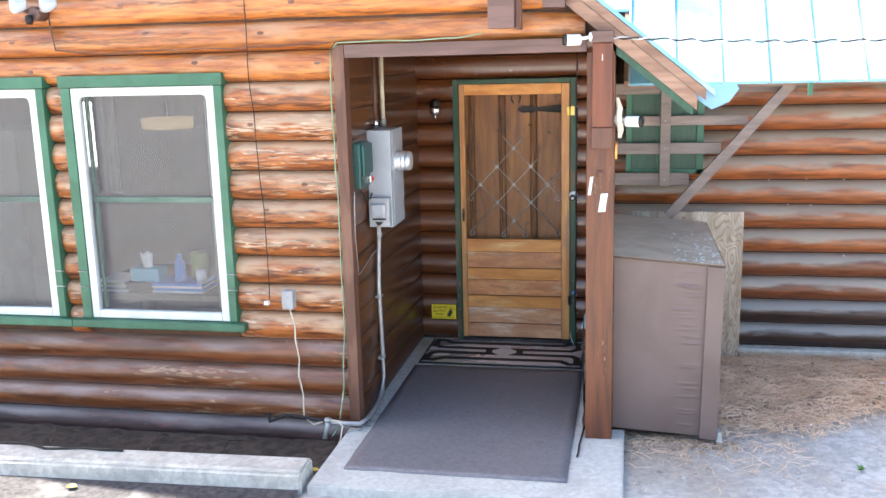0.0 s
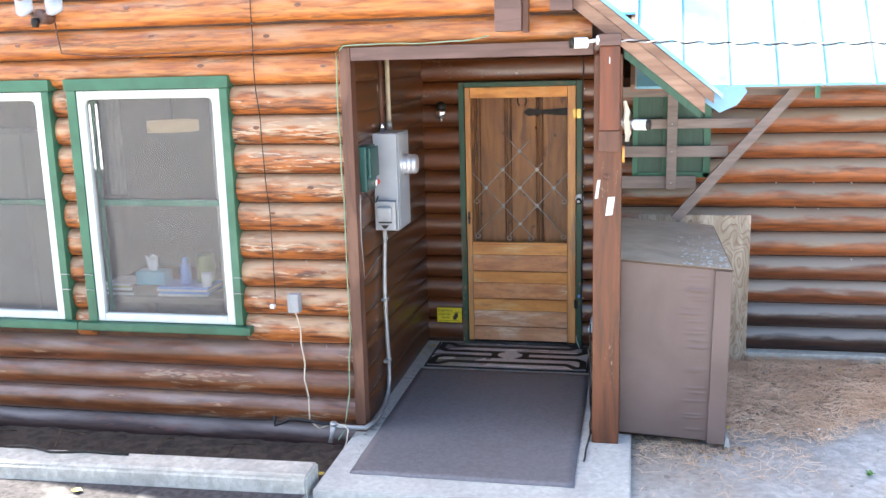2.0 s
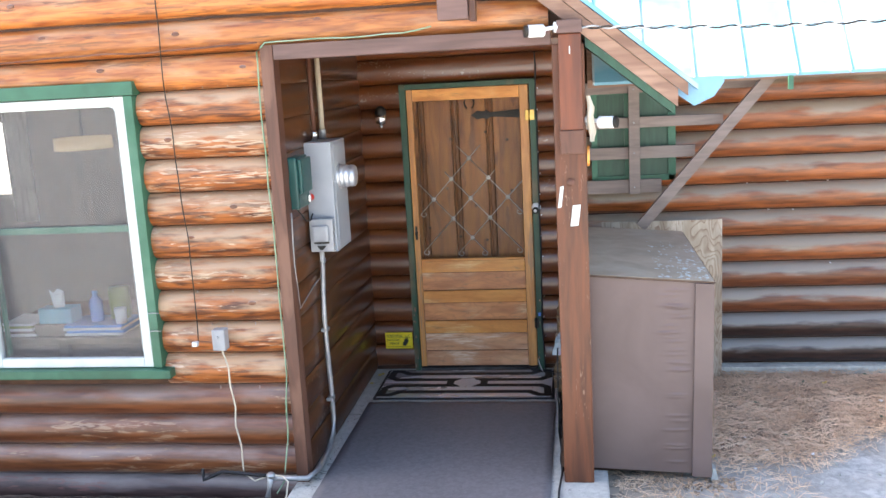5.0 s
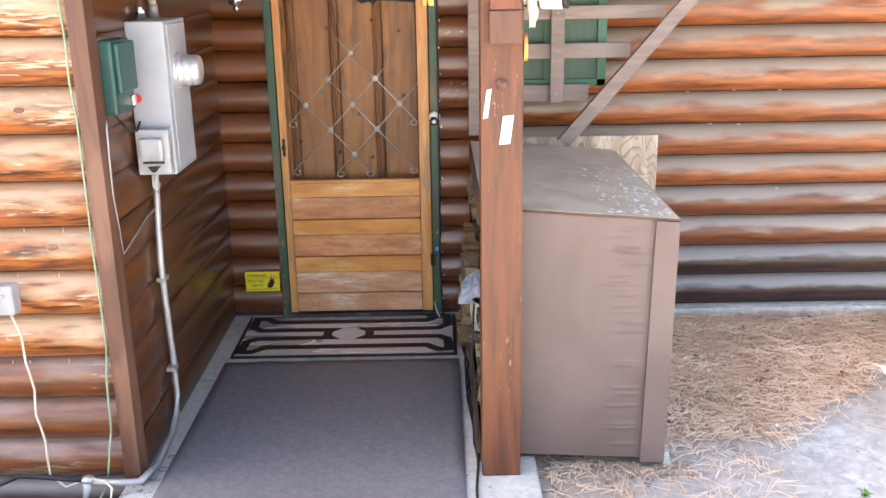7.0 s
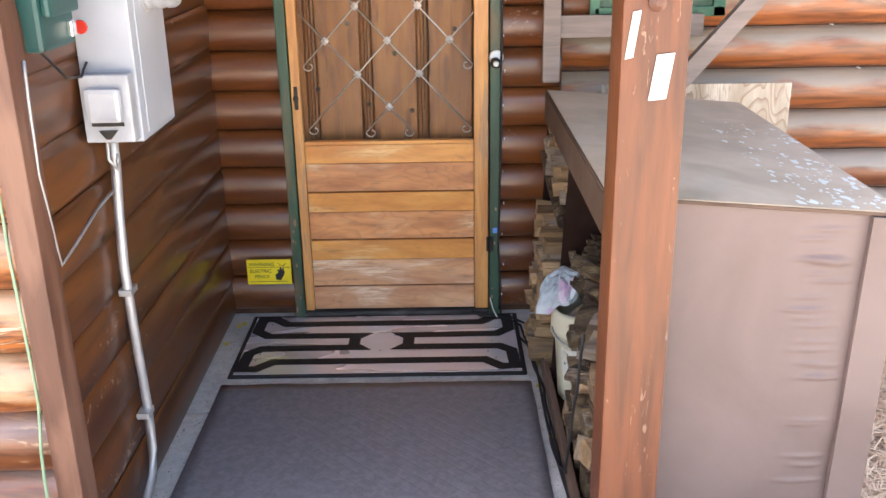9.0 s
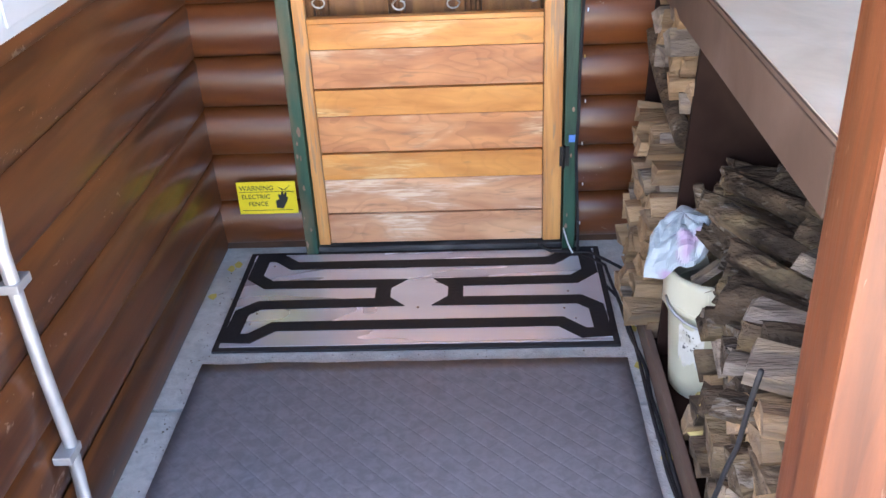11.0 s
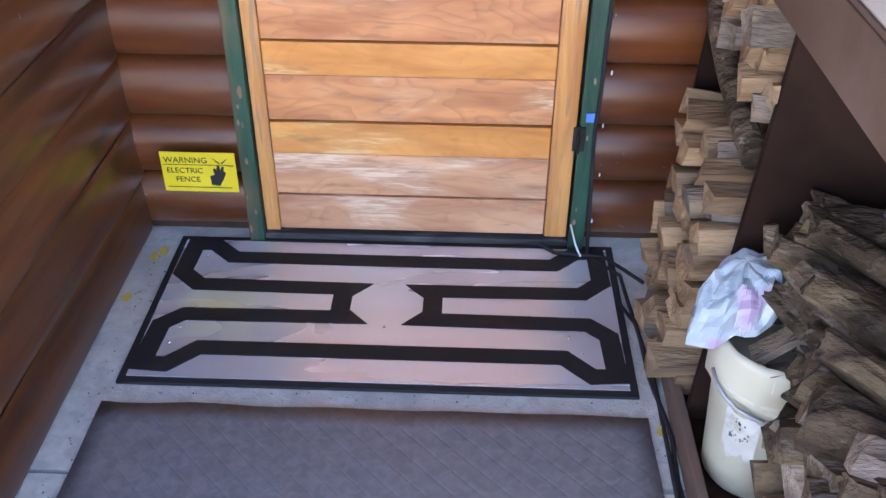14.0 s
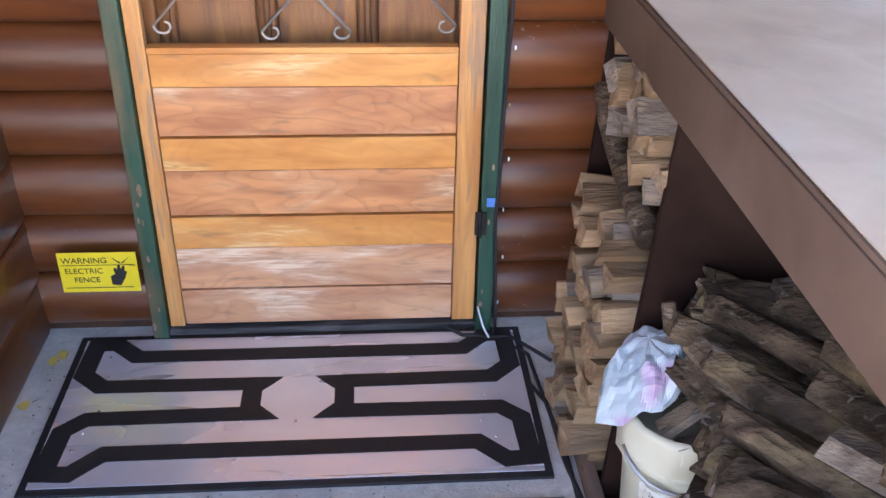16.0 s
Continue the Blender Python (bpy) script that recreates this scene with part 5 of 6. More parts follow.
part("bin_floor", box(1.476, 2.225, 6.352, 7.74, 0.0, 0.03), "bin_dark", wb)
for i in range(170):
    x, y = 2.236 - 0.26 * random.random() ** 1.5, 6.345 + 1.0 * random.random() ** 1.3
    z = 1.1006 - (x - 1.483) * 0.0797 + 0.0007
    bm = bmesh.new()
    n, r = 8, random.uniform(0.002, 0.006) if i % 3 else random.uniform(0.006, 0.013)
    bm.faces.new([bm.verts.new((x + r * random.uniform(0.4, 1.4) * math.cos(a), y + r * random.uniform(0.6, 2.4) * math.sin(a), z - 0.0797 * r * math.cos(a))) for a in (2 * math.pi * q / n for q in range(n))])
    part("paint_scuff", bm, "white", bin_lid)
tagged(part("footing", prism([(2.232, -0.10), (2.285, -0.10), (2.262, 0.02), (2.246, 0.02)], "y", 6.33, 6.40), "concrete"), "small concrete footing under the bin corner", "footing")
tagged(part("plywood_sheet", box(1.737, 2.54, 7.985, 8.003, -0.06, 1.075, 0.002), "ply"), "grey weathered plywood sheet leaning on the wing wall", "plywood")


def split_log(length, w, h, rnd):
    """A split stick of firewood along x."""
    bm = bmesh.new()
    n = rnd.choice((4, 4, 5, 3, 5, 6))
    start = math.pi / 4 + rnd.uniform(-0.35, 0.35)
    shape = [(0.66 * w * rnd.uniform(0.74, 1.10) * math.cos(start + 2 * math.pi * i / n + rnd.uniform(-0.22, 0.22)), 0.66 * h * rnd.uniform(0.74, 1.10) * math.sin(start + 2 * math.pi * i / n + rnd.uniform(-0.22, 0.22))) for i in range(n)]
    rings = []
    for s in range(5):
        x = (s / 4 - 0.5) * length
        rings.append([bm.verts.new((x + (rnd.uniform(-0.012, 0.012) if s in (0, 4) else 0), u * rnd.uniform(0.93, 1.05), v * rnd.uniform(0.93, 1.05))) for u, v in shape])
    for a, b in zip(rings, rings[1:]):
        for j in range(n):
            bm.faces.new((a[j], a[(j + 1) % n], b[(j + 1) % n], b[j]))
    bm.faces.new(rings[0][::-1])
    bm.faces.new(rings[-1])
    bmesh.ops.bevel(bm, geom=[e for e in bm.edges if len(e.link_faces) == 2 and e.calc_face_angle(0) > 0.5], offset=0.004, segments=1, affect="EDGES")
    return bm


def bark_log(length, r, rnd):
    """A crooked barked limb along x, rough all round, with broken ends."""
    bm = bmesh.new()
    n, k, s = 30, 18, rnd.uniform(0, 99)
    rings = []
    for i in range(n + 1):
        x = (i / n - 0.5) * length
        ring = []
        for j in range(k):
            a = 2 * math.pi * j / k
            rr = r * (1 + 0.30 * noise.noise(Vector((x * 6, math.cos(a) * 1.3, math.sin(a) * 1.3 + s))) + 0.20 * noise.noise(Vector((x * 9, math.cos(a) * 5, math.sin(a) * 5 + s))) - 0.16 * abs(noise.noise(Vector((x * 16, math.cos(a) * 8, math.sin(a) * 8 + s)))))
            bend = 0.03 * noise.noise(Vector((x * 2.5, s, 0)))
            ring.append(bm.verts.new((x + (0.02 * noise.noise(Vector((a * 2, s, i))) if i in (0, n) else 0), rr * math.cos(a) * 0.85 + bend, rr * math.sin(a) * 0.7)))
        rings.append(ring)
    for a, b in zip(rings, rings[1:]):
        for j in range(k):
            bm.faces.new((a[j], a[(j + 1) % k], b[(j + 1) % k], b[j]))
    bm.faces.new(rings[0][::-1])
    bm.faces.new(rings[-1])
    return bm


rnd = random.Random(5)


def stack(y0, y1, z0, z1, x_end, size, mats, lean=0.0):
    z = z0
    while z < z1:
        y = y0 + rnd.uniform(0.0, 0.03)
        h = size * rnd.uniform(0.8, 1.1)
        while y < y1 - 0.03:
            w = min(size * rnd.uniform(0.85, 1.35), y1 - y)
            L = rnd.uniform(0.36, 0.46)
            bm = split_log(L, w * 1.02, h * 1.12, rnd)
            bm.transform(pose(x_end + lean * (z - z0) + rnd.uniform(-0.03, 0.035) + L / 2, y + w / 2, z + h / 2, rnd.uniform(-22, 22), rnd.uniform(-5, 5), rnd.uniform(-11, 11)))
            tagged(part("firewood", bm, rnd.choice(mats)), "split stick of dry firewood stacked in the bin", "firewood", "stacked firewood")
            y += w
        z += h * 0.97


stack(7.385, 7.735, 0.030, 0.30, 1.430, 0.066, ("split", "split", "split", "split_grey"))
stack(7.385, 7.725, 0.290, 0.45, 1.440, 0.060, ("split", "split", "split", "split_grey"))
stack(7.385, 7.69, 0.440, 0.60, 1.452, 0.056, ("split", "split", "split", "split_grey"))
stack(7.385, 7.46, 0.715, 0.77, 1.515, 0.045, ("split_grey", "split"))
stack(7.385, 7.62, 0.770, 0.83, 1.500, 0.050, ("split_grey", "split", "split"))
stack(7.385, 7.72, 0.835, 0.965, 1.492, 0.052, ("split_grey", "split", "split"))
stack(6.46, 7.00, 0.032, 0.40, 1.50, 0.085, ("split_grey", "bark", "bark", "split"))
for x in (1.512, 1.60, 1.68):
    bm = tube([(x - 0.03, 7.728, 0.86), (x - 0.025, 7.69, 0.80), (x - 0.015, 7.62, 0.75), (x - 0.005, 7.55, 0.712), (x, 7.47, 0.685), (x + 0.005, 7.395, 0.665)], 0.023, 12, r_end=0.027)
    tagged(part("curved_limb", bm, "bark", smooth=True), "curved dark barked limb laid across stacked firewood", "log", "curved limbs")
for x, y, z, yaw, tilt, L, r in ((1.86, 7.12, 0.56, -20, 6, 0.60, 0.075), (1.80, 7.06, 0.50, -30, 10, 0.55, 0.075), (1.86, 6.92, 0.57, -48, 14, 0.56, 0.06), (1.76, 6.90, 0.50, -42, 18, 0.52, 0.055),
                                 (1.92, 6.78, 0.52, -38, 8, 0.60, 0.07), (1.72, 6.72, 0.46, -25, 12, 0.50, 0.07), (1.80, 6.56, 0.47, -14, 4, 0.58, 0.09), (2.02, 6.66, 0.60, -35, 2, 0.44, 0.06), (2.05, 7.0, 0.60, -60, -8, 0.44, 0.05),
                                 (1.78, 6.42, 0.47, 8, 0, 0.52, 0.08), (2.04, 6.46, 0.60, -70, 5, 0.36, 0.06), (1.72, 6.92, 0.36, -30, 22, 0.42, 0.045), (1.95, 6.95, 0.42, -10, 0, 0.46, 0.09), (1.95, 6.72, 0.36, 0, 0, 0.5, 0.09), (1.92, 6.5, 0.36, 0, 0, 0.5, 0.08), (1.62, 7.02, 0.46, -58, 30, 0.30, 0.035),
                                 (1.74, 6.99, 0.60, -40, 12, 0.46, 0.04), (1.84, 6.84, 0.62, -52, 10, 0.40, 0.04), (1.68, 6.80, 0.52, -36, 16, 0.40, 0.035), (1.90, 6.64, 0.60, -30, 6, 0.46, 0.045), (1.66, 6.60, 0.50, -20, 8, 0.36, 0.04), (2.0, 7.14, 0.64, -10, 4, 0.36, 0.055), (1.72, 7.16, 0.55, -8, 5, 0.34, 0.05)):
    bm = bark_log(L, r, rnd)
    bm.transform(pose(x + 0.02, 6.50 + 1.0 * (y - 6.42), z - 0.01, rnd.uniform(0, 360), tilt, yaw))
    tagged(part("bark_log", bm, "bark"), "rough grey-brown barked limb heaped in the bin", "log", "barked logs")
for x, y, z, yaw, tilt, L in ((1.66, 6.86, 0.43, -35, 15, 0.34), (1.63, 6.70, 0.43, -15, 8, 0.30), (1.60, 6.55, 0.43, -25, 4, 0.34), (1.78, 7.14, 0.62, -75, 2, 0.28), (1.66, 6.98, 0.44, -30, 25, 0.26), (1.71, 6.97, 0.33, -28, 6, 0.30), (1.73, 6.98, 0.25, -20, 3, 0.32), (1.72, 6.99, 0.16, -24, 2, 0.32), (1.70, 6.96, 0.39, -34, 10, 0.30), (1.74, 6.96, 0.08, -18, 0, 0.34)):
    bm = split_log(L, 0.07, 0.045, rnd)
    bm.transform(pose(x, y, z, rnd.uniform(-20, 20), tilt, yaw))
    tagged(part("firewood", bm, rnd.choice(("split_grey", "split_grey", "bark"))), "split stick of dry firewood heaped in the bin", "firewood", "stacked firewood")
for x, y, z, yaw, tilt, L, r in ((1.60, 7.06, 0.45, -40, 28, 0.26, 0.032), (1.66, 7.10, 0.52, -25, 15, 0.34, 0.035), (1.63, 7.00, 0.52, -50, 20, 0.30, 0.03), (1.70, 6.93, 0.55, -42, 14, 0.40, 0.045), (1.80, 7.17, 0.60, -6, 2, 0.46, 0.055), (1.66, 6.82, 0.44, -38, 18, 0.36, 0.05),
                                 (1.65, 6.89, 0.41, -40, 8, 0.30, 0.042), (1.63, 6.91, 0.34, -36, 4, 0.26, 0.038), (1.65, 6.88, 0.26, -34, 3, 0.28, 0.042), (1.64, 6.95, 0.47, -34, 12, 0.24, 0.034), (1.67, 6.86, 0.16, -30, 2, 0.30, 0.047)):
    bm = bark_log(L, r, rnd)
    bm.transform(pose(x + 0.02, 6.50 + 1.0 * (y - 6.42), z - 0.01, rnd.uniform(0, 360), tilt, yaw))
    tagged(part("bark_log", bm, "bark"), "rough grey-brown barked limb heaped in the bin", "log", "barked logs")
for x, y, z, yaw, tilt, L in ((1.60, 7.10, 0.50, 12, -32, 0.26), (1.63, 7.04, 0.46, -8, -24, 0.24)):
    bm = split_log(L, 0.075, 0.022, rnd)
    bm.transform(pose(x + 0.02, y + 0.09, z - 0.05, -25, tilt, yaw))
    tagged(part("plank_offcut", bm, "split_grey"), "greyed offcut board poking out of the bucket", "board", "offcuts")
for x, y, z, yaw, tilt, L, w, h, m in ((1.73, 6.68, 0.515, -30, 8, 0.44, 0.085, 0.05, "split_grey"), (1.70, 6.56, 0.505, -20, 6, 0.42, 0.09, 0.055, "split_grey"), (1.82, 6.77, 0.56, -40, 10, 0.40, 0.07, 0.045, "split_grey"), (1.66, 6.46, 0.49, -12, 4, 0.36, 0.08, 0.05, "split")):
    bm = split_log(L, w, h, rnd)
    bm.transform(pose(x, y, z, rnd.uniform(-25, 25), tilt, yaw))
    tagged(part("split_log", bm, m), "broad split log with a pale face heaped in the bin", "log", "split logs")
tagged(part("stick", tube([(1.60, 7.30, 0.36), (1.56, 7.295, 0.48), (1.535, 7.29, 0.588)], 0.014, 8), "bark", smooth=True), "thin bark-covered stick standing in the bin", "stick")

bucket = thing("bucket", (1.588, 7.222, 0.03), "stained cream plastic bucket in the bin", "bucket")
part("pail", lathe([(0.092, 0.0), (0.099, 0.01), (0.120, 0.315), (0.127, 0.320), (0.127, 0.352), (0.120, 0.356), (0.115, 0.352), (0.094, 0.03)], (1.588, 7.222, 0.0305), "z", 32), "bucket", bucket, smooth=True)
part("rim_band", lathe([(0.120, 0.0), (0.130, 0.006), (0.130, 0.016), (0.120, 0.022)], (1.588, 7.222, 0.30), "z", 32), "bucket", bucket, smooth=True)
part("handle", tube([(1.588 + 0.132 * math.cos(a), 7.222 - 0.03 - 0.09 * math.sin(a), 0.33 - 0.06 * math.sin(a)) for a in (math.pi * q / 12 for q in range(13))], 0.004, 6), "zinc", bucket, smooth=True)
liner = bmesh.new()
n = 48
rims = []
for r, z in ((0.108, 0.33), (0.114, 0.385), (0.124, 0.402), (0.131, 0.385), (0.131, 0.345), (0.129, 0.295)):
    row = []
    for i in range(n):
        a = 2 * math.pi * i / n
        w = 0.010 * noise.noise(Vector((math.cos(a) * 4, math.sin(a) * 4, z * 8)))
        drop = 0.025 * noise.noise(Vector((math.cos(a) * 2, math.sin(a) * 2, 3))) if z < 0.30 else 0
        row.append(liner.verts.new((1.588 + (r + w) * math.cos(a), 7.222 + (r + w) * math.sin(a), z + drop)))
    rims.append(row)
for r0, r1 in zip(rims, rims[1:]):
    for i in range(n):
        liner.faces.new((r0[i], r0[(i + 1) % n], r1[(i + 1) % n], r1[i]))
part("bag_liner", liner, "bucket", bucket, "crumpled white plastic liner", smooth=True)
label = bmesh.new()
for i in range(9):
    a0, a1 = radians(212 + 4 * i), radians(216 + 4 * i)
    vs = [label.verts.new((1.588 + (0.0975 + 0.068 * (z - 0.03) + 0.004) * math.cos(a), 7.222 + (0.0975 + 0.068 * (z - 0.03) + 0.004) * math.sin(a), z)) for a, z in ((a0, 0.150 + 0.04 * noise.noise(Vector((i * 0.6, 0, 0)))), (a1, 0.150 + 0.04 * noise.noise(Vector((i * 0.6 + 0.6, 0, 0)))), (a1, 0.262 + 0.02 * noise.noise(Vector((i * 0.7 + 0.7, 5, 0)))), (a0, 0.262 + 0.02 * noise.noise(Vector((i * 0.7, 5, 0)))))]
    label.faces.new(vs)
part("paper_label", label, "label", bucket, "torn white paper label")
for i in range(22):
    a, z = radians(rnd.uniform(214, 246)), rnd.uniform(0.185, 0.250)
    w = rnd.uniform(0.015, 0.05)
    mark = bmesh.new()
    mark.faces.new([mark.verts.new((1.588 + (0.0975 + 0.068 * (zz - 0.03) + 0.005) * math.cos(q), 7.222 + (0.0975 + 0.068 * (zz - 0.03) + 0.005) * math.sin(q), zz)) for q, zz in ((a, z), (a + w, z + rnd.uniform(-0.006, 0.006)), (a + w, z + 0.004), (a + 0.3 * w, z + 0.006))])
    part("print_fleck", mark, "ink", bucket)
def crease(u, v):
    """Sharp folds that fan out from the bag's peak."""
    return abs(((u * 3.1 + v * 1.3 + 0.35 * noise.noise(Vector((u * 3, v * 3, 1)))) % 1.0) - 0.5) + 0.7 * abs(((u * 1.7 - v * 3.3 + 0.4 * noise.noise(Vector((u * 4, v * 4, 5)))) % 1.0) - 0.5)


bm = bmesh.new()
PEAK = Vector((1.503, 7.275, 0.520))
HEM = [Vector(p) for p in ((1.590, 7.295, 0.440), (1.572, 7.225, 0.468), (1.545, 7.190, 0.440), (1.515, 7.180, 0.418), (1.480, 7.185, 0.415), (1.446, 7.180, 0.390), (1.398, 7.200, 0.378), (1.412, 7.250, 0.425), (1.450, 7.290, 0.440), (1.500, 7.325, 0.450), (1.560, 7.325, 0.450))]
rows, around, down = [], 66, 16
for j in range(down + 1):
    v = j / down
    row = []
    for i in range(around):
        q = i / around * len(HEM)
        hem = HEM[int(q)].lerp(HEM[(int(q) + 1) % len(HEM)], q % 1)
        p = PEAK.lerp(hem, v)
        out = (hem - PEAK).normalized()
        p += Vector((out.x, out.y, 0.8)) * (0.030 * math.sin(math.pi * v) ** 0.8)
        p += Vector((out.x * 0.6, out.y * 0.6, 0.7)) * 0.028 * (crease(i / around * 2.2, v) - 0.45) * min(1, v * 3)
        row.append(bm.verts.new(p))
    rows.append(row)
for r0, r1 in zip(rows, rows[1:]):
    for i in range(around):
        bm.faces.new((r0[i], r0[(i + 1) % around], r1[(i + 1) % around], r1[i]))
bmesh.ops.remove_doubles(bm, verts=bm.verts[:], dist=0.0004)
tagged(part("plastic_bag", bm, "bag"), "crumpled pale blue and pink plastic bag on the bucket", "bag")
for k in range(16):
    x, y, z, r = 1.505 + 0.06 * rnd.random(), 6.86 + 0.16 * rnd.random(), 0.06 + 0.16 * rnd.random(), rnd.uniform(0.022, 0.042)
    bm = bmesh.new()
    turn = pose(x, y, z, rnd.uniform(20, 70), rnd.uniform(-30, 30), rnd.uniform(-60, 60))
    vs = [bm.verts.new(turn @ Vector((r * c, 0.65 * r * q, 0.25 * r * h))) for c, q, h in ((1, 0, 0.6), (0.45, 0.75, 0), (-0.4, 0.8, 0.4), (-1, 0, 0), (-0.4, -0.8, 0.5), (0.45, -0.75, 0))]
    bm.faces.new(vs)
    tagged(part("dry_leaf", bm, "leaf_tan"), "dry yellow-tan leaf caught among the firewood", "leaf", "dry leaves in the bin")

# ---- rack, shutter, brace and eave bits at the wing wall ----
shut = thing("window_3", (1.96, 8.05, 1.6), "small green shuttered window behind the rack", "window", kind="structure")
part("shutter", box(1.70, 2.20, 8.035, 8.056, 1.38, 1.96, 0.004), "green_dark", shut)
for x0, x1, z0, z1 in ((1.70, 2.24, 1.35, 1.39), (1.70, 2.24, 1.94, 1.98), (1.68, 1.72, 1.35, 1.98), (2.19, 2.24, 1.35, 1.98), (1.90, 1.94, 1.39, 1.94)):
    part("shutter_frame", box(x0, x1, 8.014, 8.034, z0, z1, 0.003), "green", shut)
rack = thing("wall_rack", (1.97, 7.95, 1.3), "taupe painted board rack before the green shutter", "rack")
for z0, z1, x1 in ((1.945, 2.02, 2.80), (1.715, 1.785, 2.54), (1.508, 1.588, 2.36), (1.278, 1.368, 2.14)):
    part("rail", box(1.52, x1, 7.955, 7.98, z0, z1, 0.003), "taupe", rack)
upright = part("upright", box(1.926, 1.998, 7.925, 7.954, 1.275, 2.0, 0.003), "taupe", rack)
part("upright", box(1.48, 1.55, 7.925, 7.954, 1.10, 2.0, 0.003), "taupe", rack)
for z in (1.32, 1.55, 1.75, 1.97):
    part("screw", lathe([(0.006, 0.0), (0.004, -0.003)], (1.96, 7.925, z), "y", 8), "zinc", upright)
bx = bmesh.new()
vec = Vector((0.80, 0, 0.93)).normalized()
sd = Vector((vec.z, 0, -vec.x)) * 0.035
a, b = Vector((1.99, 7.86, 1.06)), Vector((2.83, 7.86, 2.03))
prism([((a + sd).x, (a + sd).z), ((b + sd).x, (b + sd).z), ((b - sd).x, (b - sd).z), ((a - sd).x, (a - sd).z)], "y", 7.84, 7.885, bx)
tagged(part("brace", bx, "taupe"), "taupe painted diagonal brace under the eave", "brace")
tagged(part("flashing", prism([(2.04, 2.065), (2.265, 2.065), (2.28, 2.04), (2.23, 1.97), (2.14, 1.93), (2.05, 1.995)], "y", 6.205, 6.212), "tarp"), "light blue bent flashing at the rake end", "flashing")
tagged(part("clip", box(2.885, 2.915, 7.66, 7.685, 1.93, 2.015, 0.003), "green"), "green clip hanging at the metal eave", "clip")

for x, z in ((2.72, 1.30), (2.98, 1.305), (3.24, 1.30), (2.86, 1.115), (3.02, 1.11), (3.27, 0.735), (2.66, 1.84)):
    c = thing("wire_clip", (x, 8.085, z), "tiny white wire clip nailed between faded logs", "clip", "clips on the wing wall")
    part("clip_body", box(x - 0.004, x + 0.004, 8.082, 8.11, z - 0.0025, z + 0.0025, 0.001), "plastic", c)

# ---- on the front wall ----
fl = thing("flood_light", (-1.66, 6.10, 2.56), "white twin flood light with motion sensor", "lamp")
part("base", lathe([(0.045, 0.065), (0.045, -0.03), (0.035, -0.04)], (-1.72, 6.14, 2.555), "y", 18), "beam", fl, smooth=True)
for x, sgn in ((-1.80, -1), (-1.60, 1)):
    bm = bmesh.new()
    n = 10
    rws = [[bm.verts.new((x + sgn * (0.11 * (i / n - 0.5)), 6.05 + 0.03 * (2 * i / n - 1) ** 2 + q * 0.012, 2.60 + h + 0.03 * (2 * i / n - 1) ** 2)) for i in range(n + 1)] for q in (0, 1) for h in (-0.045, 0.045)]
    for p, q in ((0, 1), (2, 3), (0, 2), (1, 3)):
        for i in range(n):
            bm.faces.new((rws[p][i], rws[p][i + 1], rws[q][i + 1], rws[q][i]))
    part("lamp_head", bm, "grey_metal", fl, smooth=True)
    part("neck", tube([(-1.72 + sgn * 0.02, 6.12, 2.56), (x, 6.08, 2.59)], 0.012, 8), "beam", fl, smooth=True)
part("sensor", lathe([(0.022, 0.0), (0.026, -0.03), (0.018, -0.055)], (-1.725, 6.07, 2.545), "z", 14), "iron", fl, smooth=True)
fl.location += Vector((-0.10, 0, 0.01))
bb = thing("beam_end", (1.01, 6.1, 2.5), "brown painted beam end on the gable logs", "beam")
part("block", box(0.948, 1.092, 6.03, 6.14, 2.39, 2.66, 0.005), "beam", bb)
part("side_board", box(1.094, 1.125, 6.06, 6.14, 2.38, 2.66, 0.004), "trim", bb)
tagged(part("gable_board", box(1.24, 1.36, 6.06, 6.14, 2.49, 2.56, 0.004), "beam"), "small brown block under the rake", "block")
ol = thing("outlet_box", (-0.325, 6.12, 0.80), "small grey outdoor outlet box on the logs", "outlet")
part("case", box(-0.350, -0.278, 6.095, 6.158, 0.768, 0.884, 0.008), "outlet_grey", ol)
part("knob", lathe([(0.006, 0), (0.007, -0.008), (0.003, -0.010)], (-0.316, 6.095, 0.846), "y", 10), "zinc", ol)
tagged(part("plug", box(-0.475, -0.445, 6.12, 6.150, 0.785, 0.81, 0.004), "plastic"), "small white plug end hanging on the logs", "plug")
WF = FRONT - 0.012
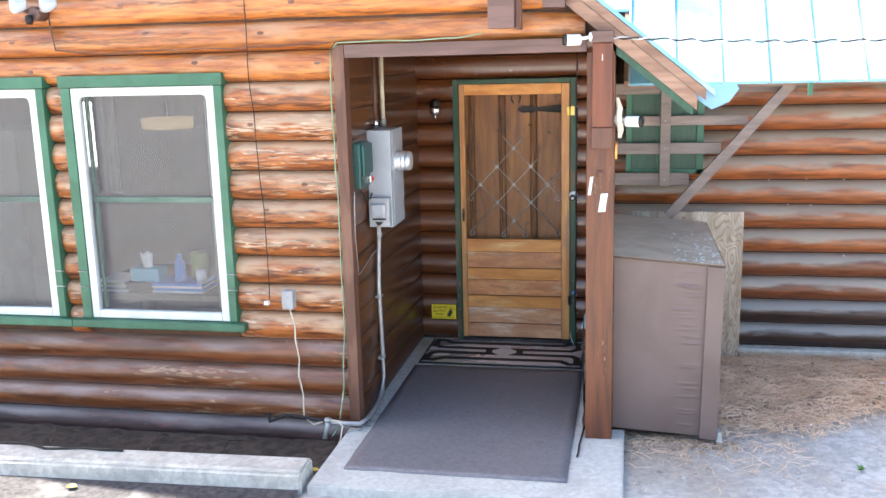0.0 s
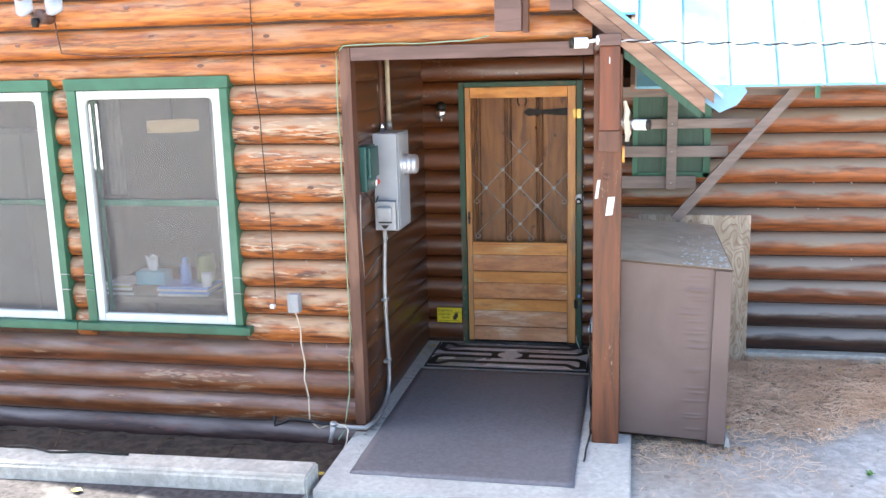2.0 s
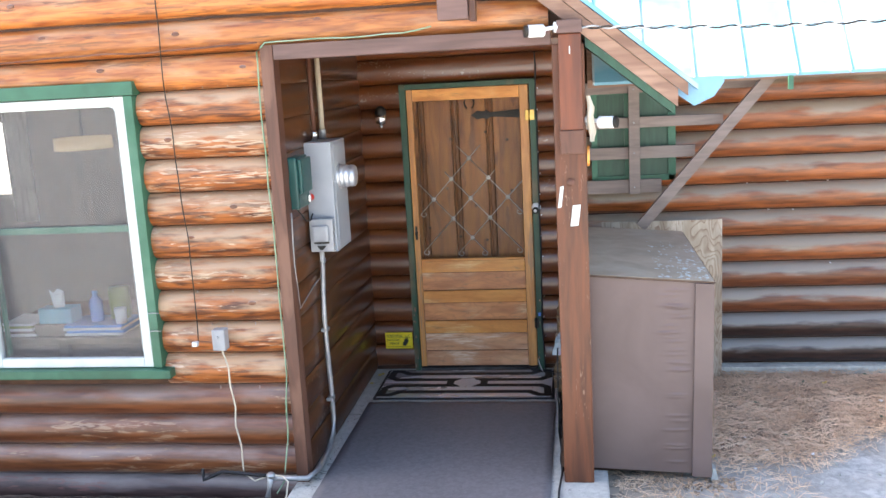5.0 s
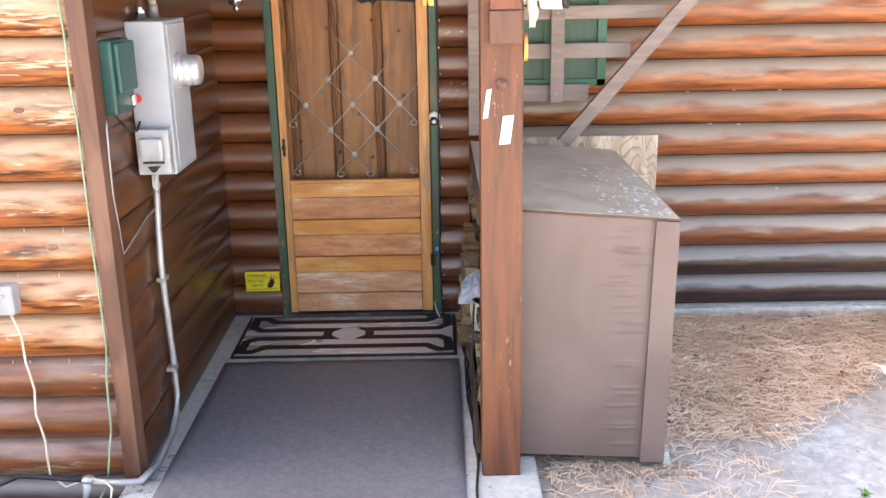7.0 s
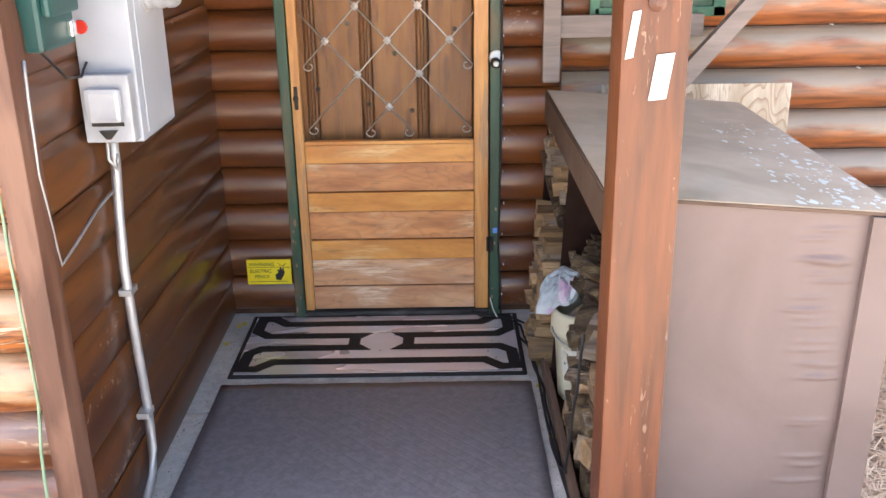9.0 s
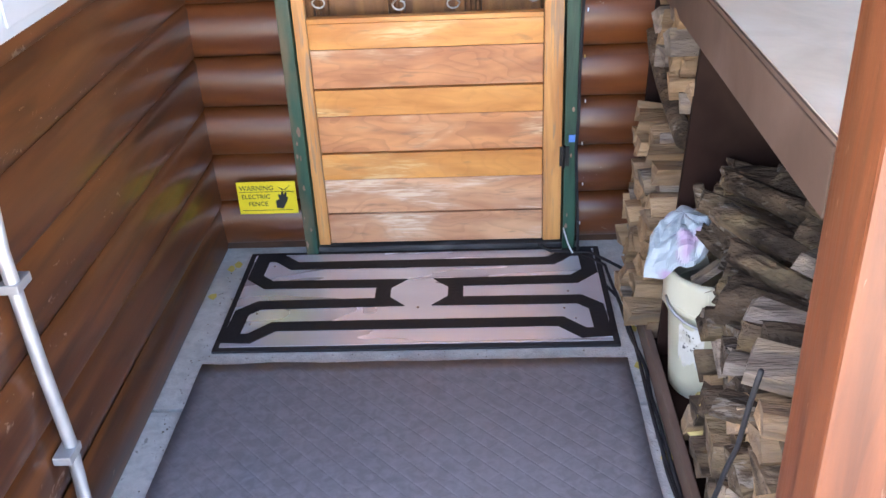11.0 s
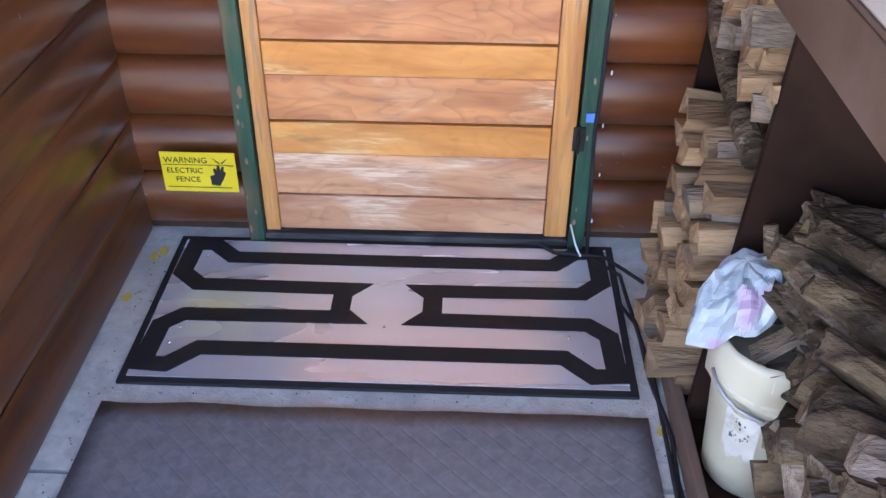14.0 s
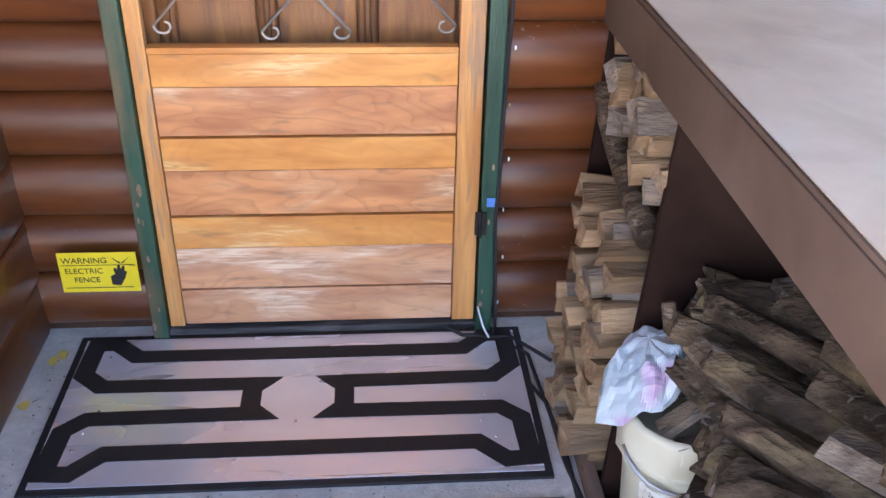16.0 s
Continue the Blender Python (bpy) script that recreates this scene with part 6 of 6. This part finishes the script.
for k, (pts, m, r, words) in enumerate((
        ([(-0.315, WF - 0.06, 0.768), (-0.298, WF - 0.03, 0.66), (-0.305, WF - 0.02, 0.55), (-0.285, WF - 0.02, 0.43), (-0.292, WF - 0.02, 0.32), (-0.272, WF - 0.022, 0.2), (-0.27, WF - 0.03, 0.05), (-0.20, WF - 0.06, 0.02), (-0.10, WF - 0.07, 0.07), (-0.03, WF - 0.09, 0.066), (0.008, WF - 0.12, 0.045), (0.004, WF - 0.15, -0.02), (-0.02, WF - 0.18, -0.09)], "cord", 0.0045, "cream cord hanging from the outlet box"),
        ([(-0.46, WF - 0.012, 0.80), (-0.455, WF - 0.008, 1.2), (-0.475, WF - 0.008, 1.7), (-0.50, WF - 0.008, 2.2), (-0.50, WF - 0.008, 2.62), (-0.495, WF - 0.008, 3.0)], "iron", 0.003, "thin dark cable running down the logs"),
        ([(-1.76, WF - 0.01, 2.54), (-1.75, WF - 0.012, 2.42), (-1.75, WF - 0.002, 2.345), (-1.4, WF - 0.002, 2.315), (-1.0, WF - 0.002, 2.33), (-0.6, WF - 0.002, 2.328), (-0.1, WF - 0.004, 2.345), (0.02, WF - 0.03, 2.345)], "trim", 0.005, "grey cable under a log course"),
        ([(0.90, WF - 0.03, 2.375), (0.75, WF - 0.035, 2.345), (0.4, WF - 0.035, 2.345), (0.06, WF - 0.035, 2.34), (0.012, WF - 0.03, 2.30), (0.008, WF - 0.015, 2.0), (0.012, WF - 0.012, 1.3), (0.01, WF - 0.014, 0.6), (-0.01, WF - 0.02, 0.25), (-0.04, WF - 0.05, 0.02), (-0.06, WF - 0.12, -0.02)], "green_cord", 0.0042, "pale green cord round the entry corner"))):
    tagged(part("cord", tube(sway(pts, 0.06, 0.010, k * 7), r, 6), m, smooth=True), words, "cord", "cords on the front wall")
tagged(part("hose", tube(sway([(-2.0, 5.58, 0.02), (-1.80, 5.49, 0.085), (-1.6, 5.44, 0.080), (-1.4, 5.47, 0.080), (-1.12, 5.47, 0.082)], 0.06, 0.012), 0.008, 8), "iron", smooth=True), "dark thin hose over the kerb stop", "hose")
for k in range(4):
    x = -2.3 + 0.5 * k + rnd.uniform(-0.1, 0.1)
    tagged(part("twig", tube(sway([(x, 5.85, -0.11), (x + rnd.uniform(-0.1, 0.1), 5.98, -0.05), (x + rnd.uniform(-0.2, 0.2), 6.08, -0.09)], 0.05, 0.02, k), 0.004, 5), "bark", smooth=True), "thin dead twig on dark soil", "twig", "twigs by the wall")
for z in (0.52, 1.06, 0.88, 2.14):
    for x in (-0.42, -0.15, -0.28):
        tagged(part("nail", lathe([(0.0018, 0.0), (0.0018, -0.016), (0.0008, -0.018)], (x + rnd.uniform(-0.05, 0.05), WF + 0.045, z + 0.01), "z", 6), "zinc"), "small bent nail between the logs", "nail", "nails in the logs")

# ---- litter on the ground ----
r2 = np.random.RandomState(7)


def needles(name, count, spot, label, z=-0.045, height=0.035, tone="needle"):
    bm = bmesh.new()
    made = 0
    while made < count:
        x, y, keep = spot()
        if not keep:
            continue
        made += 1
        a, L = r2.uniform(0, 6.28), r2.uniform(0.05, 0.13)
        dx, dy, b = math.cos(a) * L / 2, math.sin(a) * L / 2, r2.uniform(-0.02, 0.02)
        zz = z + r2.uniform(0, height)
        w = 0.0016
        px, py = -math.sin(a) * w, math.cos(a) * w
        pts = [(x - dx, y - dy, zz + r2.uniform(-0.008, 0.008)), (x + b * py / w, y - b * px / w, zz + 0.006), (x + dx, y + dy, zz + r2.uniform(-0.008, 0.008))]
        lo = [bm.verts.new((p[0] - px, p[1] - py, p[2])) for p in pts]
        hi = [bm.verts.new((p[0] + px, p[1] + py, p[2] + 0.0012)) for p in pts]
        for i in range(2):
            bm.faces.new((lo[i], lo[i + 1], hi[i + 1], hi[i]))
    tagged(part(name, bm, tone), label, "pine needles", kind="stuff")


def right_bed():
    x, y = r2.uniform(2.28, 5.2), r2.uniform(6.3, 8.05)
    edge = 6.50 + 1.0 * max(0, x - 2.82) + 0.15 * noise.noise(Vector((x * 2, 0, 0)))
    return x, y, y > edge + r2.uniform(-0.12, 0.10)


def loose():
    x, y = r2.uniform(-3.2, 4.8), r2.uniform(4.3, 7.0)
    return x, y, not (-0.0 < x < 1.72 and y > 5.3) and not (x < 0.05 and y > 5.35) and not (1.45 < x < 2.3 and y > 6.15)


bm = bmesh.new()
nx, ny = 60, 34
g = []
for j in range(ny + 1):
    row = []
    for i in range(nx + 1):
        x, y = 2.2 + 3.2 * i / nx, 6.30 + 1.81 * j / ny
        edge = 6.50 + 0.9 * max(0, x - 2.82) + 0.15 * noise.noise(Vector((x * 2, 0, 0)))
        rise = min(1, max(0, (y - edge) / 0.35 + 0.3 + 0.25 * noise.noise(Vector((x * 6, y * 6, 0)))))
        row.append(bm.verts.new((x, y, -0.095 + rise * 0.052 + 0.012 * noise.noise(Vector((x * 4, y * 4, 2))) + 0.006 * noise.noise(Vector((x * 13, y * 13, 2))))))
    g.append(row)
for r0, r1 in zip(g, g[1:]):
    for i in range(nx):
        bm.faces.new((r0[i], r0[i + 1], r1[i + 1], r1[i]))
tagged(part("needle_duff", bm, "duff", smooth=True), "matted brown pine needle litter beside the wing wall", "litter", kind="stuff")
needles("pine_needles", 9000, right_bed, "dry tan pine needles strewn beside the bin")
needles("pine_needles", 450, loose, "scattered dry pine needles on the grey ground", -0.05, 0.012)
def bin_foot():
    return r2.uniform(1.74, 2.75), 6.42 - abs(r2.normal(0, 0.22)), True


needles("pine_needles", 420, bin_foot, "dry pine needles blown against the foot of the bin", -0.05, 0.014)
rubble = bmesh.new()
for k in range(150):
    x, y = 1.74 + 0.62 * rnd.random(), 6.36 - abs(rnd.gauss(0, 0.10))
    m4 = pose(x, y, -0.047, rnd.uniform(0, 360), rnd.uniform(0, 360), 0) @ Matrix.Diagonal((1, rnd.uniform(0.5, 1), rnd.uniform(0.4, 0.8), 1))
    bmesh.ops.create_icosphere(rubble, subdivisions=1, radius=rnd.uniform(0.004, 0.016), matrix=m4)
tagged(part("rubble", rubble, "duff"), "brown crumbs of bark and stone under the bin edge", "rubble", kind="stuff")
weed = bmesh.new()
for k in range(14):
    a, L = rnd.uniform(0, 6.28), rnd.uniform(0.02, 0.045)
    c, q = math.cos(a), math.sin(a)
    base, tip = Vector((2.99, 6.08, -0.055)), Vector((2.99 + L * c, 6.08 + L * q, -0.055 + rnd.uniform(0.01, 0.03)))
    side = Vector((-q, c, 0)) * 0.006
    weed.faces.new([weed.verts.new(v) for v in (base, base.lerp(tip, 0.5) + side + Vector((0, 0, 0.008)), tip, base.lerp(tip, 0.5) - side + Vector((0, 0, 0.008)))])
tagged(part("weed", weed, "weed"), "small green weed growing on the grey ground", "weed")
for k in range(34):
    x, y, ok = right_bed() if k % 3 else loose()
    if not ok:
        continue
    bm = bmesh.new()
    r, a = rnd.uniform(0.012, 0.026), rnd.uniform(0, 6.28)
    vs = [bm.verts.new((x + r * c * math.cos(a) - r * 0.6 * s * math.sin(a), y + r * c * math.sin(a) + r * 0.6 * s * math.cos(a), -0.012 + 0.008 * h)) for c, s, h in ((1, 0, 1), (0.4, 0.8, 0), (-0.5, 0.7, 0.6), (-1, 0, 0), (-0.5, -0.7, 0.4), (0.4, -0.8, 0))]
    bm.faces.new(vs)
    tagged(part("fallen_leaf", bm, rnd.choice(("leaf", "leaf", "paper", "green"))), "small dry fallen leaf on the ground", "leaf", "fallen leaves")
for x, y in ((1.44, 6.95), (1.43, 7.33), (0.14, 7.96), (0.12, 7.93), (0.10, 7.75), (1.45, 7.62), (1.44, 7.52)):
    bm = bmesh.new()
    bm.faces.new([bm.verts.new((x + 0.014 * math.cos(q) * rnd.uniform(0.7, 1.3), y + 0.02 * math.sin(q) * rnd.uniform(0.7, 1.3), 0.006 + 0.006 * rnd.random())) for q in (1.05 * i for i in range(6))])
    tagged(part("fallen_leaf", bm, "leaf"), "small yellow fallen leaf on the slab", "leaf", "fallen leaves")
for x, y, z, w, words in ((-1.28, 5.19, -0.026, 0.034, "yellow curled leaf lying before the kerb"), (-0.06, 5.72, -0.092, 0.030, "pale yellow leaf lying on the dark soil")):
    bm = bmesh.new()
    mid = [bm.verts.new((x + w * (u - 0.5) * 2, y + 0.2 * w * (u - 0.5), z + 0.010 * (2 * u - 1) ** 2)) for u in (0, 0.33, 0.66, 1)]
    for side in (1, -1):
        rim = [bm.verts.new((x + w * (u - 0.5) * 2, y + side * 0.62 * w, z + 0.014)) for u in (0.30, 0.68)]
        for face in ((mid[0], mid[1], rim[0]), (mid[1], mid[2], rim[1], rim[0]), (mid[2], mid[3], rim[1])):
            bm.faces.new(face if side > 0 else face[::-1])
    tagged(part("fallen_leaf", bm, "leaf"), words, "leaf", "fallen leaves")
bm = bmesh.new()
for k in range(420):
    x, y, ok = loose()
    if ok:
        m4 = pose(x, y, -0.05, rnd.uniform(0, 360), rnd.uniform(0, 360), 0) @ Matrix.Diagonal((1, rnd.uniform(0.6, 1), rnd.uniform(0.5, 0.8), 1))
        bmesh.ops.create_icosphere(bm, subdivisions=1, radius=rnd.uniform(0.004, 0.013), matrix=m4)
tagged(part("gravel", bm, "kerb"), "loose pale gravel chips on the ground", "gravel", kind="stuff")

grit = bmesh.new()
rg = random.Random(31)
for i in range(260):
    if i % 5 < 3:
        x, y = NOOK + 0.03 + abs(rg.gauss(0, 0.05)), rg.uniform(5.7, 7.98)
    elif i % 5 == 3:
        x, y = rg.uniform(0.15, 1.35), 7.40 + abs(rg.gauss(0, 0.03))
    else:
        x, y = 1.43 - abs(rg.gauss(0, 0.03)), rg.uniform(5.7, 7.9)
    r = rg.uniform(0.0008, 0.0032)
    top = grit.verts.new((x, y, r * 0.9))
    ring = [grit.verts.new((x + r * rg.uniform(0.6, 1.3) * math.cos(q * 1.2566), y + r * rg.uniform(0.6, 1.3) * math.sin(q * 1.2566), 0.0002)) for q in range(5)]
    for q in range(5):
        grit.faces.new((top, ring[q], ring[(q + 1) % 5]))
tagged(part("grit", grit, "bark"), "dark grit and crumbs along the slab edges", "grit", kind="stuff")
